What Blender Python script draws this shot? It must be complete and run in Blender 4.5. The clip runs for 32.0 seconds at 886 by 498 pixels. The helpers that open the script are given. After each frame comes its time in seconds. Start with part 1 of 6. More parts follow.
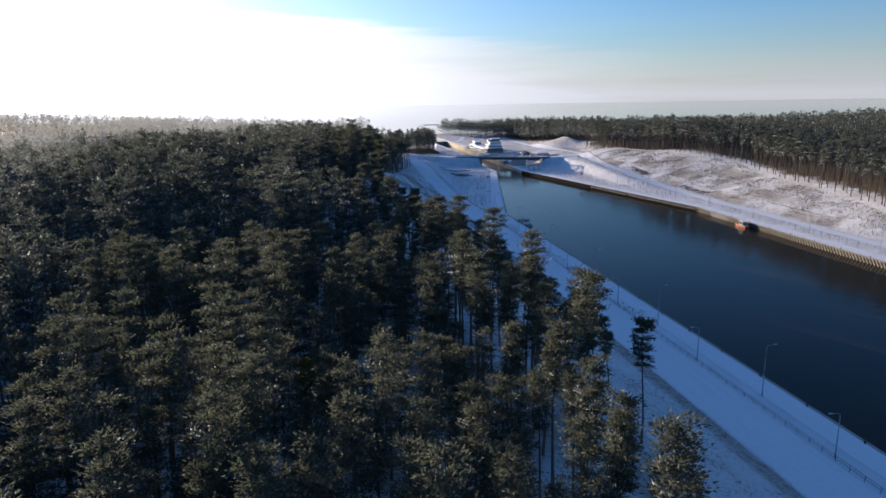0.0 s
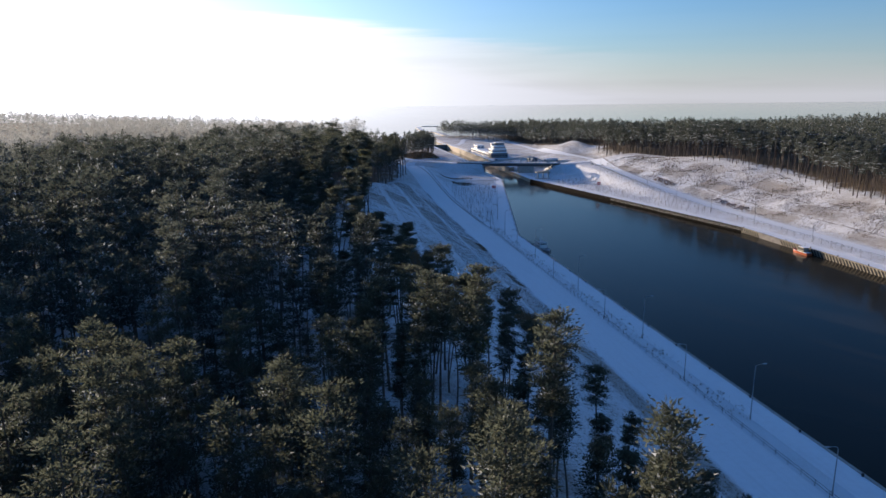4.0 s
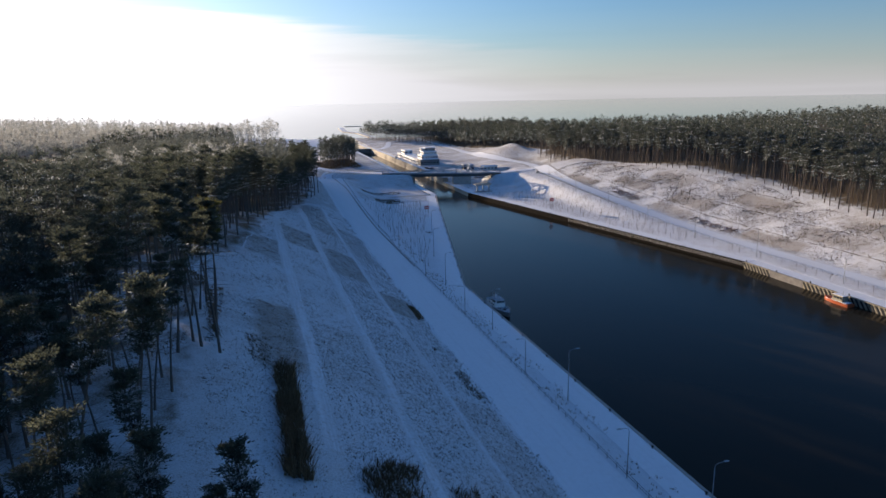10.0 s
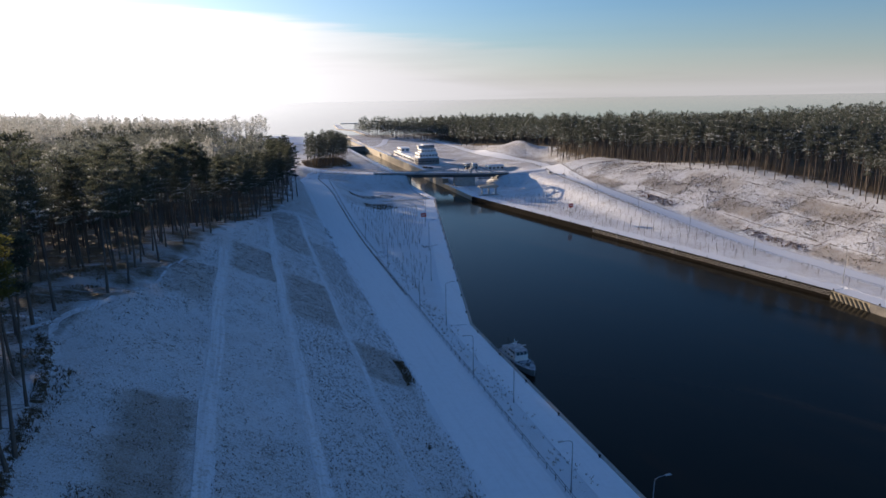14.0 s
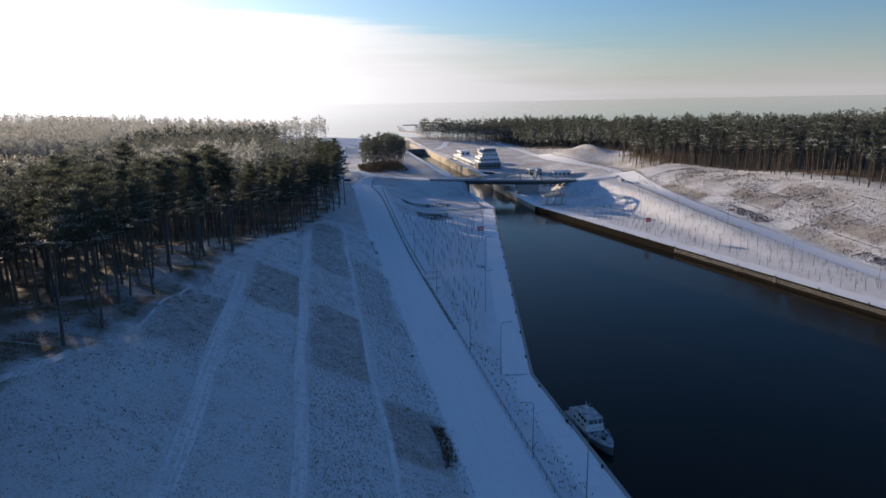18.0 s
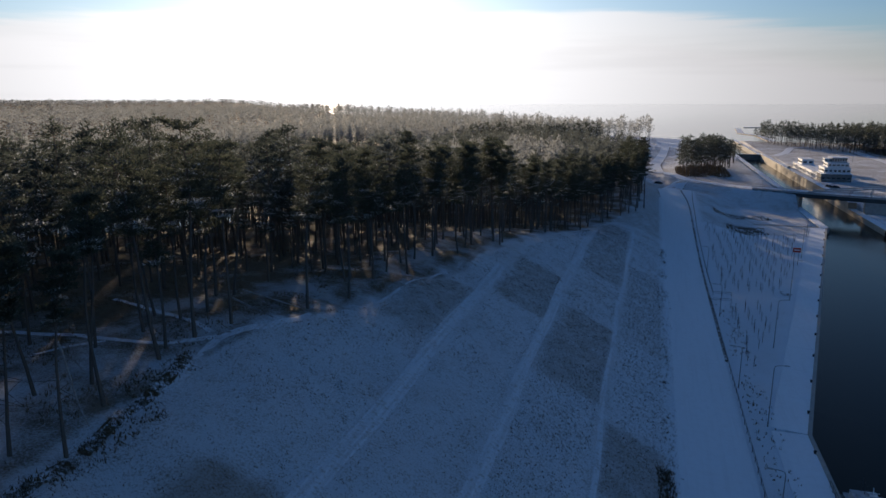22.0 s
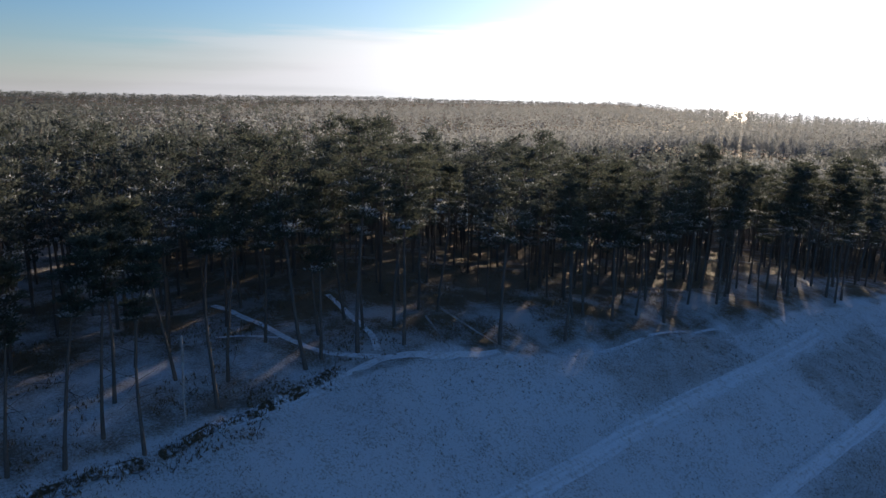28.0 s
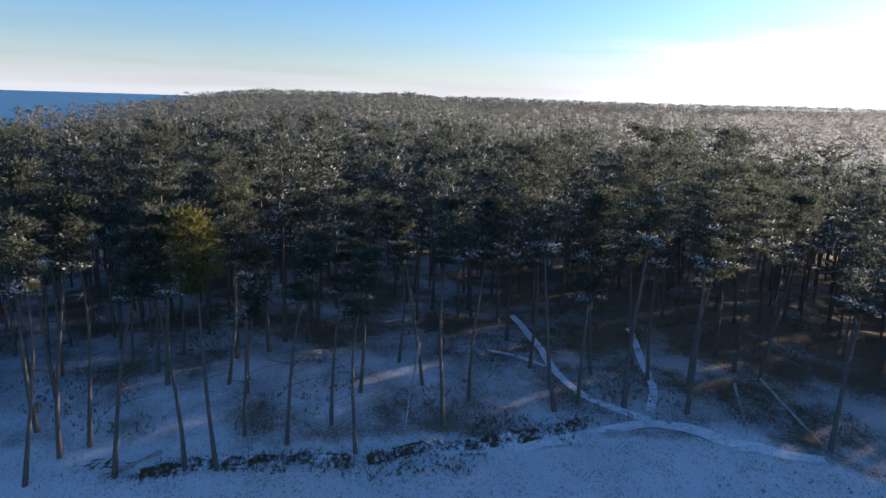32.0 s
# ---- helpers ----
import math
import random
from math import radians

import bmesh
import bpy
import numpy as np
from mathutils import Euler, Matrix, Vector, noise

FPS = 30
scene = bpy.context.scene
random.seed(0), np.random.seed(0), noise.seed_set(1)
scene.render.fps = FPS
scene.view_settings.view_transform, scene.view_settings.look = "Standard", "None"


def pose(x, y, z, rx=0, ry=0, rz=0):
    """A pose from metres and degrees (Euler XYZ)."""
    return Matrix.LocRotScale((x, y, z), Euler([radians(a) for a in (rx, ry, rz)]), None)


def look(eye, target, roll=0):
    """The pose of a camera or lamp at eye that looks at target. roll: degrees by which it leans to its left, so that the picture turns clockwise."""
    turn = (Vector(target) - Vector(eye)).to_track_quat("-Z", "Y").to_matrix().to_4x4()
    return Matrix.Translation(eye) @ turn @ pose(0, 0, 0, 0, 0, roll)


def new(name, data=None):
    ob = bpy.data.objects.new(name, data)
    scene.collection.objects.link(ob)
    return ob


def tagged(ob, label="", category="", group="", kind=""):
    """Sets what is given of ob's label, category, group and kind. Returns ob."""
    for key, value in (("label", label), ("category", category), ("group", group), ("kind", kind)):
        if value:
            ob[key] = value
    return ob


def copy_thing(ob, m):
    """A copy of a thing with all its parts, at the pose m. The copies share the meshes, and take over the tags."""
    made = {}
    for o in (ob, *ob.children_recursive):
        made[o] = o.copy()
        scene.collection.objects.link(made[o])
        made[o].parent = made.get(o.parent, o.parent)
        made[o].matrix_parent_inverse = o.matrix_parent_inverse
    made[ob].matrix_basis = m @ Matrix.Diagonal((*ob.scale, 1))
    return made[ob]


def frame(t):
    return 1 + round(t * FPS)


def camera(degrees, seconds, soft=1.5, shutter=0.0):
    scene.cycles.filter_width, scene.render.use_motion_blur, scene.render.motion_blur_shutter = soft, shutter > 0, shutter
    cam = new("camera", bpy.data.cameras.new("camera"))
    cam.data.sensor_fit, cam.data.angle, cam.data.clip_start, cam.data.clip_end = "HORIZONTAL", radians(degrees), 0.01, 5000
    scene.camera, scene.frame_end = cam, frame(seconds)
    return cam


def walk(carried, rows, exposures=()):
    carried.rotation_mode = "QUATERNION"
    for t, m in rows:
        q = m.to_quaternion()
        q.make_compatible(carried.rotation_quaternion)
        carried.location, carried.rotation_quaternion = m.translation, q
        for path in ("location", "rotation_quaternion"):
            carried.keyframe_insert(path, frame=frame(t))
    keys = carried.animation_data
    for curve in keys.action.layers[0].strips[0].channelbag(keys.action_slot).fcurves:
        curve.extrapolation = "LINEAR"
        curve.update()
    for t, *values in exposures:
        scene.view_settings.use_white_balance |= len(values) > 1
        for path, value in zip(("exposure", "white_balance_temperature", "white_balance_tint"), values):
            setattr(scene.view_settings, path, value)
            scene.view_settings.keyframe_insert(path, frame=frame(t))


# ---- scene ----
cam = camera(67.56, 32.0)
# time, place (x, y, z), heading to the left of +y, pitch, lean
PATH = [
    (0, 0.00, -0.00, 58.21, -9.705, -12.950, -0.888),
    (0.5, 1.06, 6.02, 58.28, -9.689, -12.952, -0.878),
    (1, 2.08, 12.23, 58.30, -9.668, -12.924, -0.975),
    (1.5, 3.06, 18.75, 58.24, -9.700, -12.930, -0.892),
    (2, 4.07, 25.48, 58.11, -9.728, -12.924, -0.836),
    (2.5, 5.05, 32.23, 57.91, -9.759, -12.911, -0.769),
    (3, 5.95, 38.79, 57.67, -9.804, -12.887, -0.676),
    (3.5, 6.75, 44.85, 57.44, -9.831, -12.873, -0.583),
    (5.5, 12.55, 70.58, 57.83, -10.021, -12.911, -0.644),
    (6, 13.65, 77.06, 58.15, -10.252, -12.934, -0.690),
    (6.5, 14.74, 83.00, 58.55, -10.386, -12.953, -0.784),
    (7, 15.92, 89.05, 58.84, -10.623, -12.998, -0.799),
    (7.5, 17.22, 95.26, 58.95, -11.103, -13.020, -0.833),
    (8, 18.62, 101.42, 59.00, -12.179, -13.042, -0.852),
    (8.5, 20.12, 107.56, 59.16, -14.299, -13.110, -0.977),
    (9, 21.77, 113.80, 59.31, -15.810, -13.189, -1.056),
    (9.5, 23.59, 120.08, 59.29, -15.990, -13.202, -1.036),
    (10, 25.42, 126.26, 59.08, -15.995, -13.215, -1.022),
    (10.5, 27.22, 132.27, 58.55, -15.974, -13.213, -1.002),
    (11, 28.99, 138.11, 57.80, -15.947, -13.218, -0.994),
    (11.5, 30.73, 144.05, 57.05, -15.942, -13.246, -0.958),
    (12, 32.49, 150.24, 56.31, -15.950, -13.259, -0.919),
    (12.5, 34.25, 156.46, 55.64, -15.953, -13.277, -0.900),
    (13, 36.04, 162.84, 55.04, -15.980, -13.305, -0.893),
    (13.5, 37.91, 169.46, 54.43, -15.993, -13.318, -0.889),
    (14, 39.84, 176.12, 53.95, -16.007, -13.323, -0.892),
    (14.5, 41.83, 182.80, 53.70, -16.000, -13.322, -0.878),
    (16.5, 47.60, 201.25, 53.84, -15.982, -13.263, -1.053),
    (17, 47.90, 202.44, 53.63, -15.381, -13.238, -1.077),
    (17.5, 48.22, 203.01, 53.43, -13.559, -13.183, -1.050),
    (18, 48.78, 203.16, 53.29, -10.541, -13.126, -0.968),
    (18.5, 49.74, 203.32, 53.20, -7.065, -13.067, -0.919),
    (19, 51.08, 203.62, 53.15, -3.698, -13.045, -0.831),
    (19.5, 52.63, 204.13, 53.06, -0.520, -13.025, -0.717),
    (20, 54.26, 204.90, 52.90, 2.747, -13.007, -0.603),
    (20.5, 55.96, 205.92, 52.71, 6.487, -13.017, -0.489),
    (21, 57.65, 207.16, 52.50, 10.340, -12.986, -0.426),
    (21.5, 59.16, 208.59, 52.36, 13.878, -12.961, -0.352),
    (22, 60.55, 210.15, 52.24, 17.328, -12.966, -0.232),
    (22.5, 61.88, 211.84, 52.07, 20.962, -12.859, -0.176),
    (23, 63.04, 213.70, 51.94, 24.519, -12.807, -0.113),
    (23.5, 64.15, 215.68, 51.85, 27.993, -12.795, -0.015),
    (24, 65.22, 217.71, 51.74, 31.002, -12.668, 0.068),
    (24.5, 66.09, 219.79, 51.76, 33.432, -12.694, 0.189),
    (26.5, 68.43, 228.65, 51.88, 41.259, -12.799, 0.311),
    (27, 68.66, 230.90, 52.06, 43.631, -12.934, 0.593),
    (27.5, 68.93, 233.12, 52.06, 46.560, -12.881, 0.731),
    (28, 69.10, 235.37, 52.18, 50.091, -12.884, 0.915),
    (28.5, 69.07, 237.64, 52.53, 53.448, -13.268, 1.127),
    (29, 68.87, 239.93, 52.58, 57.202, -13.344, 1.213),
    (29.5, 68.51, 242.15, 52.37, 60.932, -13.065, 1.273),
    (30, 67.86, 244.23, 52.34, 64.988, -13.296, 1.553),
    (30.5, 67.12, 246.20, 52.12, 68.907, -13.285, 1.807),
    (31, 66.47, 248.06, 51.63, 74.226, -12.840, 1.849),
    (31.5, 65.85, 249.85, 51.52, 79.832, -12.746, 1.963),
    (32, 65.25, 251.80, 51.97, 86.222, -13.047, 1.759),
]


def heading(row):
    t, x, y, z, yaw, pitch, lean = row
    a, p = radians(yaw), radians(pitch)
    way = Vector((-math.sin(a) * math.cos(p), math.cos(a) * math.cos(p), math.sin(p)))
    return t, look((x, y, z), Vector((x, y, z)) + way * 100, lean)


walk(cam, [heading(row) for row in PATH], [(0, 1.05, 5600, 8), (6, 1.0, 5700, 8), (13, 0.92, 6000, 8), (17, 0.92, 6000, 8), (19, 0.62, 5950, 7), (24, 0.28, 5950, 7), (28, 0.74, 5850, 7), (32, 1.58, 5650, 8)])


# ---- sky and sun ----
SUN_AZIMUTH, SUN_HEIGHT = 26.6, 7.7  # degrees left of +y, degrees over the horizon
a, e = radians(SUN_AZIMUTH), radians(SUN_HEIGHT)
TO_SUN = Vector((-math.sin(a) * math.cos(e), math.cos(a) * math.cos(e), math.sin(e)))


def build_sky():
    world = bpy.data.worlds.new("winter_sky")
    scene.world = world
    world.use_nodes = True
    t = world.node_tree
    n, link = t.nodes, t.links
    n.clear()
    out, back = n.new("ShaderNodeOutputWorld"), n.new("ShaderNodeBackground")
    sky = n.new("ShaderNodeTexSky")
    sky.sky_type, sky.sun_disc = "NISHITA", False
    sky.sun_elevation, sky.sun_rotation = e, -a
    sky.air_density, sky.dust_density, sky.ozone_density = 1.0, 0.5, 3.5
    back.inputs["Strength"].default_value = 0.09
    # low haze and thin streaks of cloud, brighter towards the sun
    where = n.new("ShaderNodeTexCoord")
    split = n.new("ShaderNodeSeparateXYZ")
    link.new(where.outputs["Generated"], split.inputs[0])

    def calc(op, x, y=None, clamp=False):
        m = n.new("ShaderNodeMath")
        m.operation, m.use_clamp = op, clamp
        for i, v in enumerate((x, y)):
            if v is None:
                continue
            if isinstance(v, (int, float)):
                m.inputs[i].default_value = v
            else:
                link.new(v, m.inputs[i])
        return m.outputs[0]

    dot = n.new("ShaderNodeVectorMath")
    dot.operation = "DOT_PRODUCT"
    link.new(where.outputs["Generated"], dot.inputs[0])
    dot.inputs[1].default_value = TO_SUN
    facing = calc("MAXIMUM", dot.outputs["Value"], 0.0)
    glow = calc("ADD", calc("MULTIPLY", calc("POWER", facing, 7.0), 6.0), calc("MULTIPLY", calc("POWER", facing, 260.0), 12.0))
    height_ = calc("MAXIMUM", split.outputs["Z"], 0.0)
    low = calc("POWER", 2.718, calc("MULTIPLY", height_, -19.0))
    stretch = n.new("ShaderNodeMapping")
    stretch.inputs["Scale"].default_value = (2.2, 2.2, 34.0)
    link.new(where.outputs["Generated"], stretch.inputs["Vector"])
    streak = n.new("ShaderNodeTexNoise")
    streak.inputs["Scale"].default_value, streak.inputs["Detail"].default_value = 1.0, 5.0
    link.new(stretch.outputs[0], streak.inputs["Vector"])
    wisp = calc("SUBTRACT", streak.outputs["Fac"], 0.5)

    def smooth(value, lo, hi):
        m = n.new("ShaderNodeMapRange")
        m.interpolation_type = "SMOOTHSTEP"
        m.inputs["From Min"].default_value, m.inputs["From Max"].default_value = lo, hi
        link.new(value, m.inputs["Value"])
        return m.outputs[0]

    # a bank of thin cloud below the sun with a ragged top, and a pink horizon
    edge = calc("ADD", calc("ADD", height_, calc("MULTIPLY", wisp, 0.085)), calc("MULTIPLY", calc("SUBTRACT", 1.0, facing), 0.13))
    bank = calc("MULTIPLY", smooth(edge, 0.120, 0.102), calc("ADD", calc("MULTIPLY", smooth(facing, 0.55, 0.95), 0.74), 0.04))
    haze = calc("ADD", calc("MULTIPLY", low, 0.82), bank, True)
    bright = calc("MULTIPLY", calc("ADD", glow, 3.7), calc("ADD", calc("MULTIPLY", smooth(wisp, 0.16, -0.04), 0.09), 0.91))
    tint = n.new("ShaderNodeVectorMath")
    tint.operation = "SCALE"
    tint.inputs[0].default_value = (1.04, 0.945, 0.91)
    link.new(bright, tint.inputs["Scale"])
    mix = n.new("ShaderNodeMix")
    mix.data_type = "RGBA"
    link.new(haze, mix.inputs["Factor"])
    clear = n.new("ShaderNodeVectorMath")
    clear.operation = "MULTIPLY"
    clear.inputs[1].default_value = (0.75, 0.83, 0.97)
    link.new(sky.outputs[0], clear.inputs[0])
    link.new(clear.outputs[0], mix.inputs["A"])
    link.new(tint.outputs[0], mix.inputs["B"])
    add = n.new("ShaderNodeMix")
    add.data_type, add.blend_type = "RGBA", "ADD"
    add.inputs["Factor"].default_value = 1.0
    link.new(mix.outputs["Result"], add.inputs["A"])
    halo = n.new("ShaderNodeVectorMath")
    halo.operation = "SCALE"
    halo.inputs[0].default_value = (1.0, 0.96, 0.88)
    link.new(calc("MULTIPLY", glow, 0.42), halo.inputs["Scale"])
    link.new(halo.outputs[0], add.inputs["B"])
    link.new(add.outputs["Result"], back.inputs["Color"])
    link.new(back.outputs[0], out.inputs[0])


build_sky()
sun = new("sun", bpy.data.lights.new("sun", "SUN"))
sun.data.energy, sun.data.angle, sun.data.color = 5.0, radians(0.6), (1.0, 0.73, 0.48)
sun.matrix_world = look(TO_SUN * 800, (0, 0, 0))


# ---- materials ----
class Shade:
    """A small helper that builds one node material."""

    def __init__(self, name, rough=0.6, metal=0.0, spec=0.5):
        self.mat = bpy.data.materials.new(name)
        self.mat.use_nodes = True
        self.tree = self.mat.node_tree
        self.n, self.link = self.tree.nodes, self.tree.links
        self.bsdf = self.n["Principled BSDF"]
        self.bsdf.inputs["Roughness"].default_value = rough
        self.bsdf.inputs["Metallic"].default_value = metal
        self.bsdf.inputs["Specular IOR Level"].default_value = spec
        self.where = self.n.new("ShaderNodeTexCoord").outputs["Object"]

    def noise(self, scale, detail=4.0, rough=0.6, stretch=None):
        k = self.n.new("ShaderNodeTexNoise")
        k.inputs["Scale"].default_value, k.inputs["Detail"].default_value, k.inputs["Roughness"].default_value = scale, detail, rough
        src = self.where
        if stretch:
            m = self.n.new("ShaderNodeMapping")
            m.inputs["Scale"].default_value = stretch
            self.link.new(src, m.inputs["Vector"])
            src = m.outputs[0]
        self.link.new(src, k.inputs["Vector"])
        return k.outputs["Fac"]

    def calc(self, op, x, y=None, clamp=False):
        m = self.n.new("ShaderNodeMath")
        m.operation, m.use_clamp = op, clamp
        for i, v in enumerate((x, y)):
            if v is None:
                continue
            if isinstance(v, (int, float)):
                m.inputs[i].default_value = v
            else:
                self.link.new(v, m.inputs[i])
        return m.outputs[0]

    def span(self, value, lo, hi):
        """value from lo..hi to 0..1, clamped."""
        m = self.n.new("ShaderNodeMapRange")
        m.inputs["From Min"].default_value, m.inputs["From Max"].default_value = lo, hi
        self.link.new(value, m.inputs["Value"])
        return m.outputs[0]

    def mix(self, fac, one, two):
        m = self.n.new("ShaderNodeMix")
        m.data_type = "RGBA"
        if isinstance(fac, (int, float)):
            m.inputs["Factor"].default_value = fac
        else:
            self.link.new(fac, m.inputs["Factor"])
        for key, v in (("A", one), ("B", two)):
            if isinstance(v, tuple):
                m.inputs[key].default_value = (*v, 1)
            else:
                self.link.new(v, m.inputs[key])
        return m.outputs["Result"]

    def color(self, c):
        if isinstance(c, tuple):
            self.bsdf.inputs["Base Color"].default_value = (*c, 1)
        else:
            self.link.new(c, self.bsdf.inputs["Base Color"])
        return self

    def bump(self, value, strength=0.4, distance=0.1):
        b = self.n.new("ShaderNodeBump")
        b.inputs["Strength"].default_value, b.inputs["Distance"].default_value = strength, distance
        self.link.new(value, b.inputs["Height"])
        self.link.new(b.outputs[0], self.bsdf.inputs["Normal"])
        return self

    def own(self, name):
        k = self.n.new("ShaderNodeAttribute")
        k.attribute_name = name
        return k.outputs["Fac"]

    def random(self):
        return self.n.new("ShaderNodeObjectInfo").outputs["Random"]

    def island(self):
        return self.n.new("ShaderNodeNewGeometry").outputs["Random Per Island"]


SNOW, STRAW = (0.81, 0.84, 0.90), (0.23, 0.17, 0.10)


def plain(name, c1, c2, scale=3.0, rough=0.7, metal=0.0, bump=0.15, spec=0.3):
    s = Shade(name, rough, metal, spec)
    k = s.noise(scale, 5)
    s.color(s.mix(s.span(k, 0.3, 0.7), c1, c2))
    s.bump(s.noise(scale * 6, 3), bump, 0.02)
    return s.mat


def ground_material():
    s = Shade("snowy_ground", 0.85, 0, 0.2)
    fine, mid = s.noise(4.2, 6, 0.8), s.noise(0.4, 4)
    cover = s.own("cover")
    grain = s.calc("ADD", s.calc("MULTIPLY", fine, 1.05), s.calc("MULTIPLY", mid, 0.25))
    start = s.calc("SUBTRACT", 0.775, s.calc("MULTIPLY", cover, 0.205))
    shows = s.calc("DIVIDE", s.calc("SUBTRACT", grain, start), 0.11, True)
    straw = s.mix(s.noise(1.3, 5), (0.13, 0.092, 0.055), (0.27, 0.205, 0.13))
    thin = s.calc("MULTIPLY", s.calc("MULTIPLY", cover, cover), s.calc("ADD", s.calc("MULTIPLY", s.noise(6.0, 4, 0.7), 0.7), 0.02))
    fleck = s.calc("MULTIPLY", shows, s.calc("ADD", s.calc("MULTIPLY", cover, 0.4), 0.42))
    mat = s.calc("MULTIPLY", s.span(s.calc("ADD", cover, s.calc("MULTIPLY", s.calc("SUBTRACT", mid, 0.5), 0.25)), 0.60, 0.95), s.calc("ADD", s.calc("MULTIPLY", s.noise(3.0, 5, 0.75), 0.6), 0.32))
    open_ = s.mix(s.calc("MAXIMUM", mat, s.calc("MAXIMUM", thin, fleck), True), SNOW, straw)
    bare = s.calc("MULTIPLY", s.span(s.calc("ADD", s.calc("MULTIPLY", fine, 0.8), s.calc("MULTIPLY", s.noise(0.13, 3), 0.9)), 0.72, 1.02), 0.9)
    bare = s.calc("ADD", bare, s.calc("SUBTRACT", s.own("wood"), 1.0, True), True)
    litter = s.mix(s.noise(1.2, 5), (0.085, 0.064, 0.04), (0.21, 0.155, 0.095))
    wood = s.mix(bare, (0.72, 0.76, 0.82), litter)
    edge = s.span(s.calc("ADD", s.own("wood"), s.calc("MULTIPLY", s.calc("SUBTRACT", mid, 0.5), 0.8)), 0.35, 0.65)
    s.color(s.mix(edge, open_, wood))
    s.bump(s.calc("ADD", fine, s.calc("MULTIPLY", s.noise(1.3, 3), 1.2)), 0.9, 0.2)
    return s.mat


def sea_material():
    s = Shade("open_sea", 0.35, 0, 0.25)
    s.color(s.mix(s.noise(0.01, 3), (0.03, 0.12, 0.24), (0.045, 0.15, 0.28)))
    s.bump(s.noise(0.25, 4), 0.8, 0.5)
    return s.mat


def snow_material(name, dirt=0.15):
    s = Shade(name, 0.7, 0, 0.3)
    k = s.noise(0.9, 5)
    tracks = s.noise(0.8, 4, 0.6, (1.6, 0.06, 1.0))
    c = s.mix(s.calc("MULTIPLY", s.span(k, 0.45, 0.75), dirt), (0.82, 0.85, 0.905), (0.42, 0.4, 0.38))
    s.color(s.mix(s.calc("MULTIPLY", s.span(tracks, 0.5, 0.7), dirt * 1.2), c, (0.5, 0.5, 0.52)))
    s.bump(s.calc("ADD", s.noise(4.0, 4), tracks), 0.25, 0.06)
    return s.mat


def track_material():
    """Trodden snow with faint ruts and stalks that show through."""
    s = Shade("trodden_snow", 0.75, 0, 0.25)
    k, fine = s.noise(0.7, 4), s.noise(2.6, 6, 0.8)
    ruts = s.noise(1.0, 3, 0.6, (2.4, 0.05, 1.0))
    c = s.mix(s.calc("MULTIPLY", s.span(ruts, 0.45, 0.65), 0.45), (0.76, 0.79, 0.85), (0.48, 0.49, 0.52))
    c = s.mix(s.calc("MULTIPLY", s.span(s.calc("ADD", fine, s.calc("MULTIPLY", k, 0.35)), 0.68, 0.86), 0.7), c, STRAW)
    s.color(c)
    s.bump(s.calc("ADD", fine, ruts), 0.8, 0.15)
    return s.mat


def needle_material(name, dark, light, frost, thin_share=0.45):
    """Pine needles that let some light through, with snow and rime on the pads of the branches."""
    s = Shade(name, 0.8, 0, 0.2)
    k = s.island()
    c = s.mix(k, dark, light)
    patch = s.calc("ADD", s.calc("MULTIPLY", s.span(s.noise(0.25, 2), 0.35, 0.65), 0.5), s.calc("MULTIPLY", s.span(s.noise(1.1, 2), 0.35, 0.65), 0.5))
    load = s.calc("MULTIPLY", s.own("rime"), s.calc("ADD", s.calc("MULTIPLY", patch, 0.7), 0.5))
    speck = s.calc("FRACT", s.calc("MULTIPLY", k, 7.31))
    rime = s.span(s.calc("ADD", load, s.calc("MULTIPLY", speck, 0.25)), 1.0 - frost, 1.45 - frost)
    c = s.mix(s.calc("MULTIPLY", rime, 0.9), c, (0.78, 0.83, 0.89))
    s.color(c)
    thin = s.n.new("ShaderNodeBsdfTranslucent")
    s.link.new(c, thin.inputs["Color"])
    both = s.n.new("ShaderNodeMixShader")
    both.inputs[0].default_value = thin_share
    s.link.new(s.bsdf.outputs[0], both.inputs[1])
    s.link.new(thin.outputs[0], both.inputs[2])
    s.link.new(both.outputs[0], s.n["Material Output"].inputs["Surface"])
    return s.mat


def bark_material():
    s = Shade("pine_bark", 0.9, 0, 0.15)
    up = s.n.new("ShaderNodeSeparateXYZ")
    s.link.new(s.where, up.inputs[0])
    k = s.noise(3.5, 5, 0.7, (2.2, 2.2, 0.6))
    low = s.mix(k, (0.055, 0.050, 0.047), (0.18, 0.165, 0.15))
    high = s.mix(k, (0.075, 0.064, 0.056), (0.16, 0.132, 0.112))
    s.color(s.mix(s.span(up.outputs["Z"], 7.0, 13.0), low, high))
    s.bump(k, 0.6, 0.03)
    return s.mat


def water_material():
    s = Shade("still_water", 0.12, 0, 0.13)
    s.bsdf.inputs["IOR"].default_value = 1.33
    s.color(s.mix(s.noise(0.02, 3), (0.017, 0.0145, 0.010), (0.023, 0.020, 0.014)))
    ripple = s.calc("ADD", s.noise(0.9, 3, 0.5, (1, 0.6, 1)), s.calc("MULTIPLY", s.noise(0.15, 2), 2.0))
    s.bump(ripple, 0.10, 0.06)
    return s.mat


def lagoon_material():
    """Wide still water mirroring the low sky; pale base and high IOR imitate haze."""
    s = Shade("lagoon_water", 0.05, 0, 0.5)
    s.bsdf.inputs["IOR"].default_value = 3.0
    s.color(s.mix(s.noise(0.006, 4, 0.6, (1, 0.4, 1)), (0.12, 0.12, 0.12), (0.2, 0.2, 0.2)))
    return s.mat


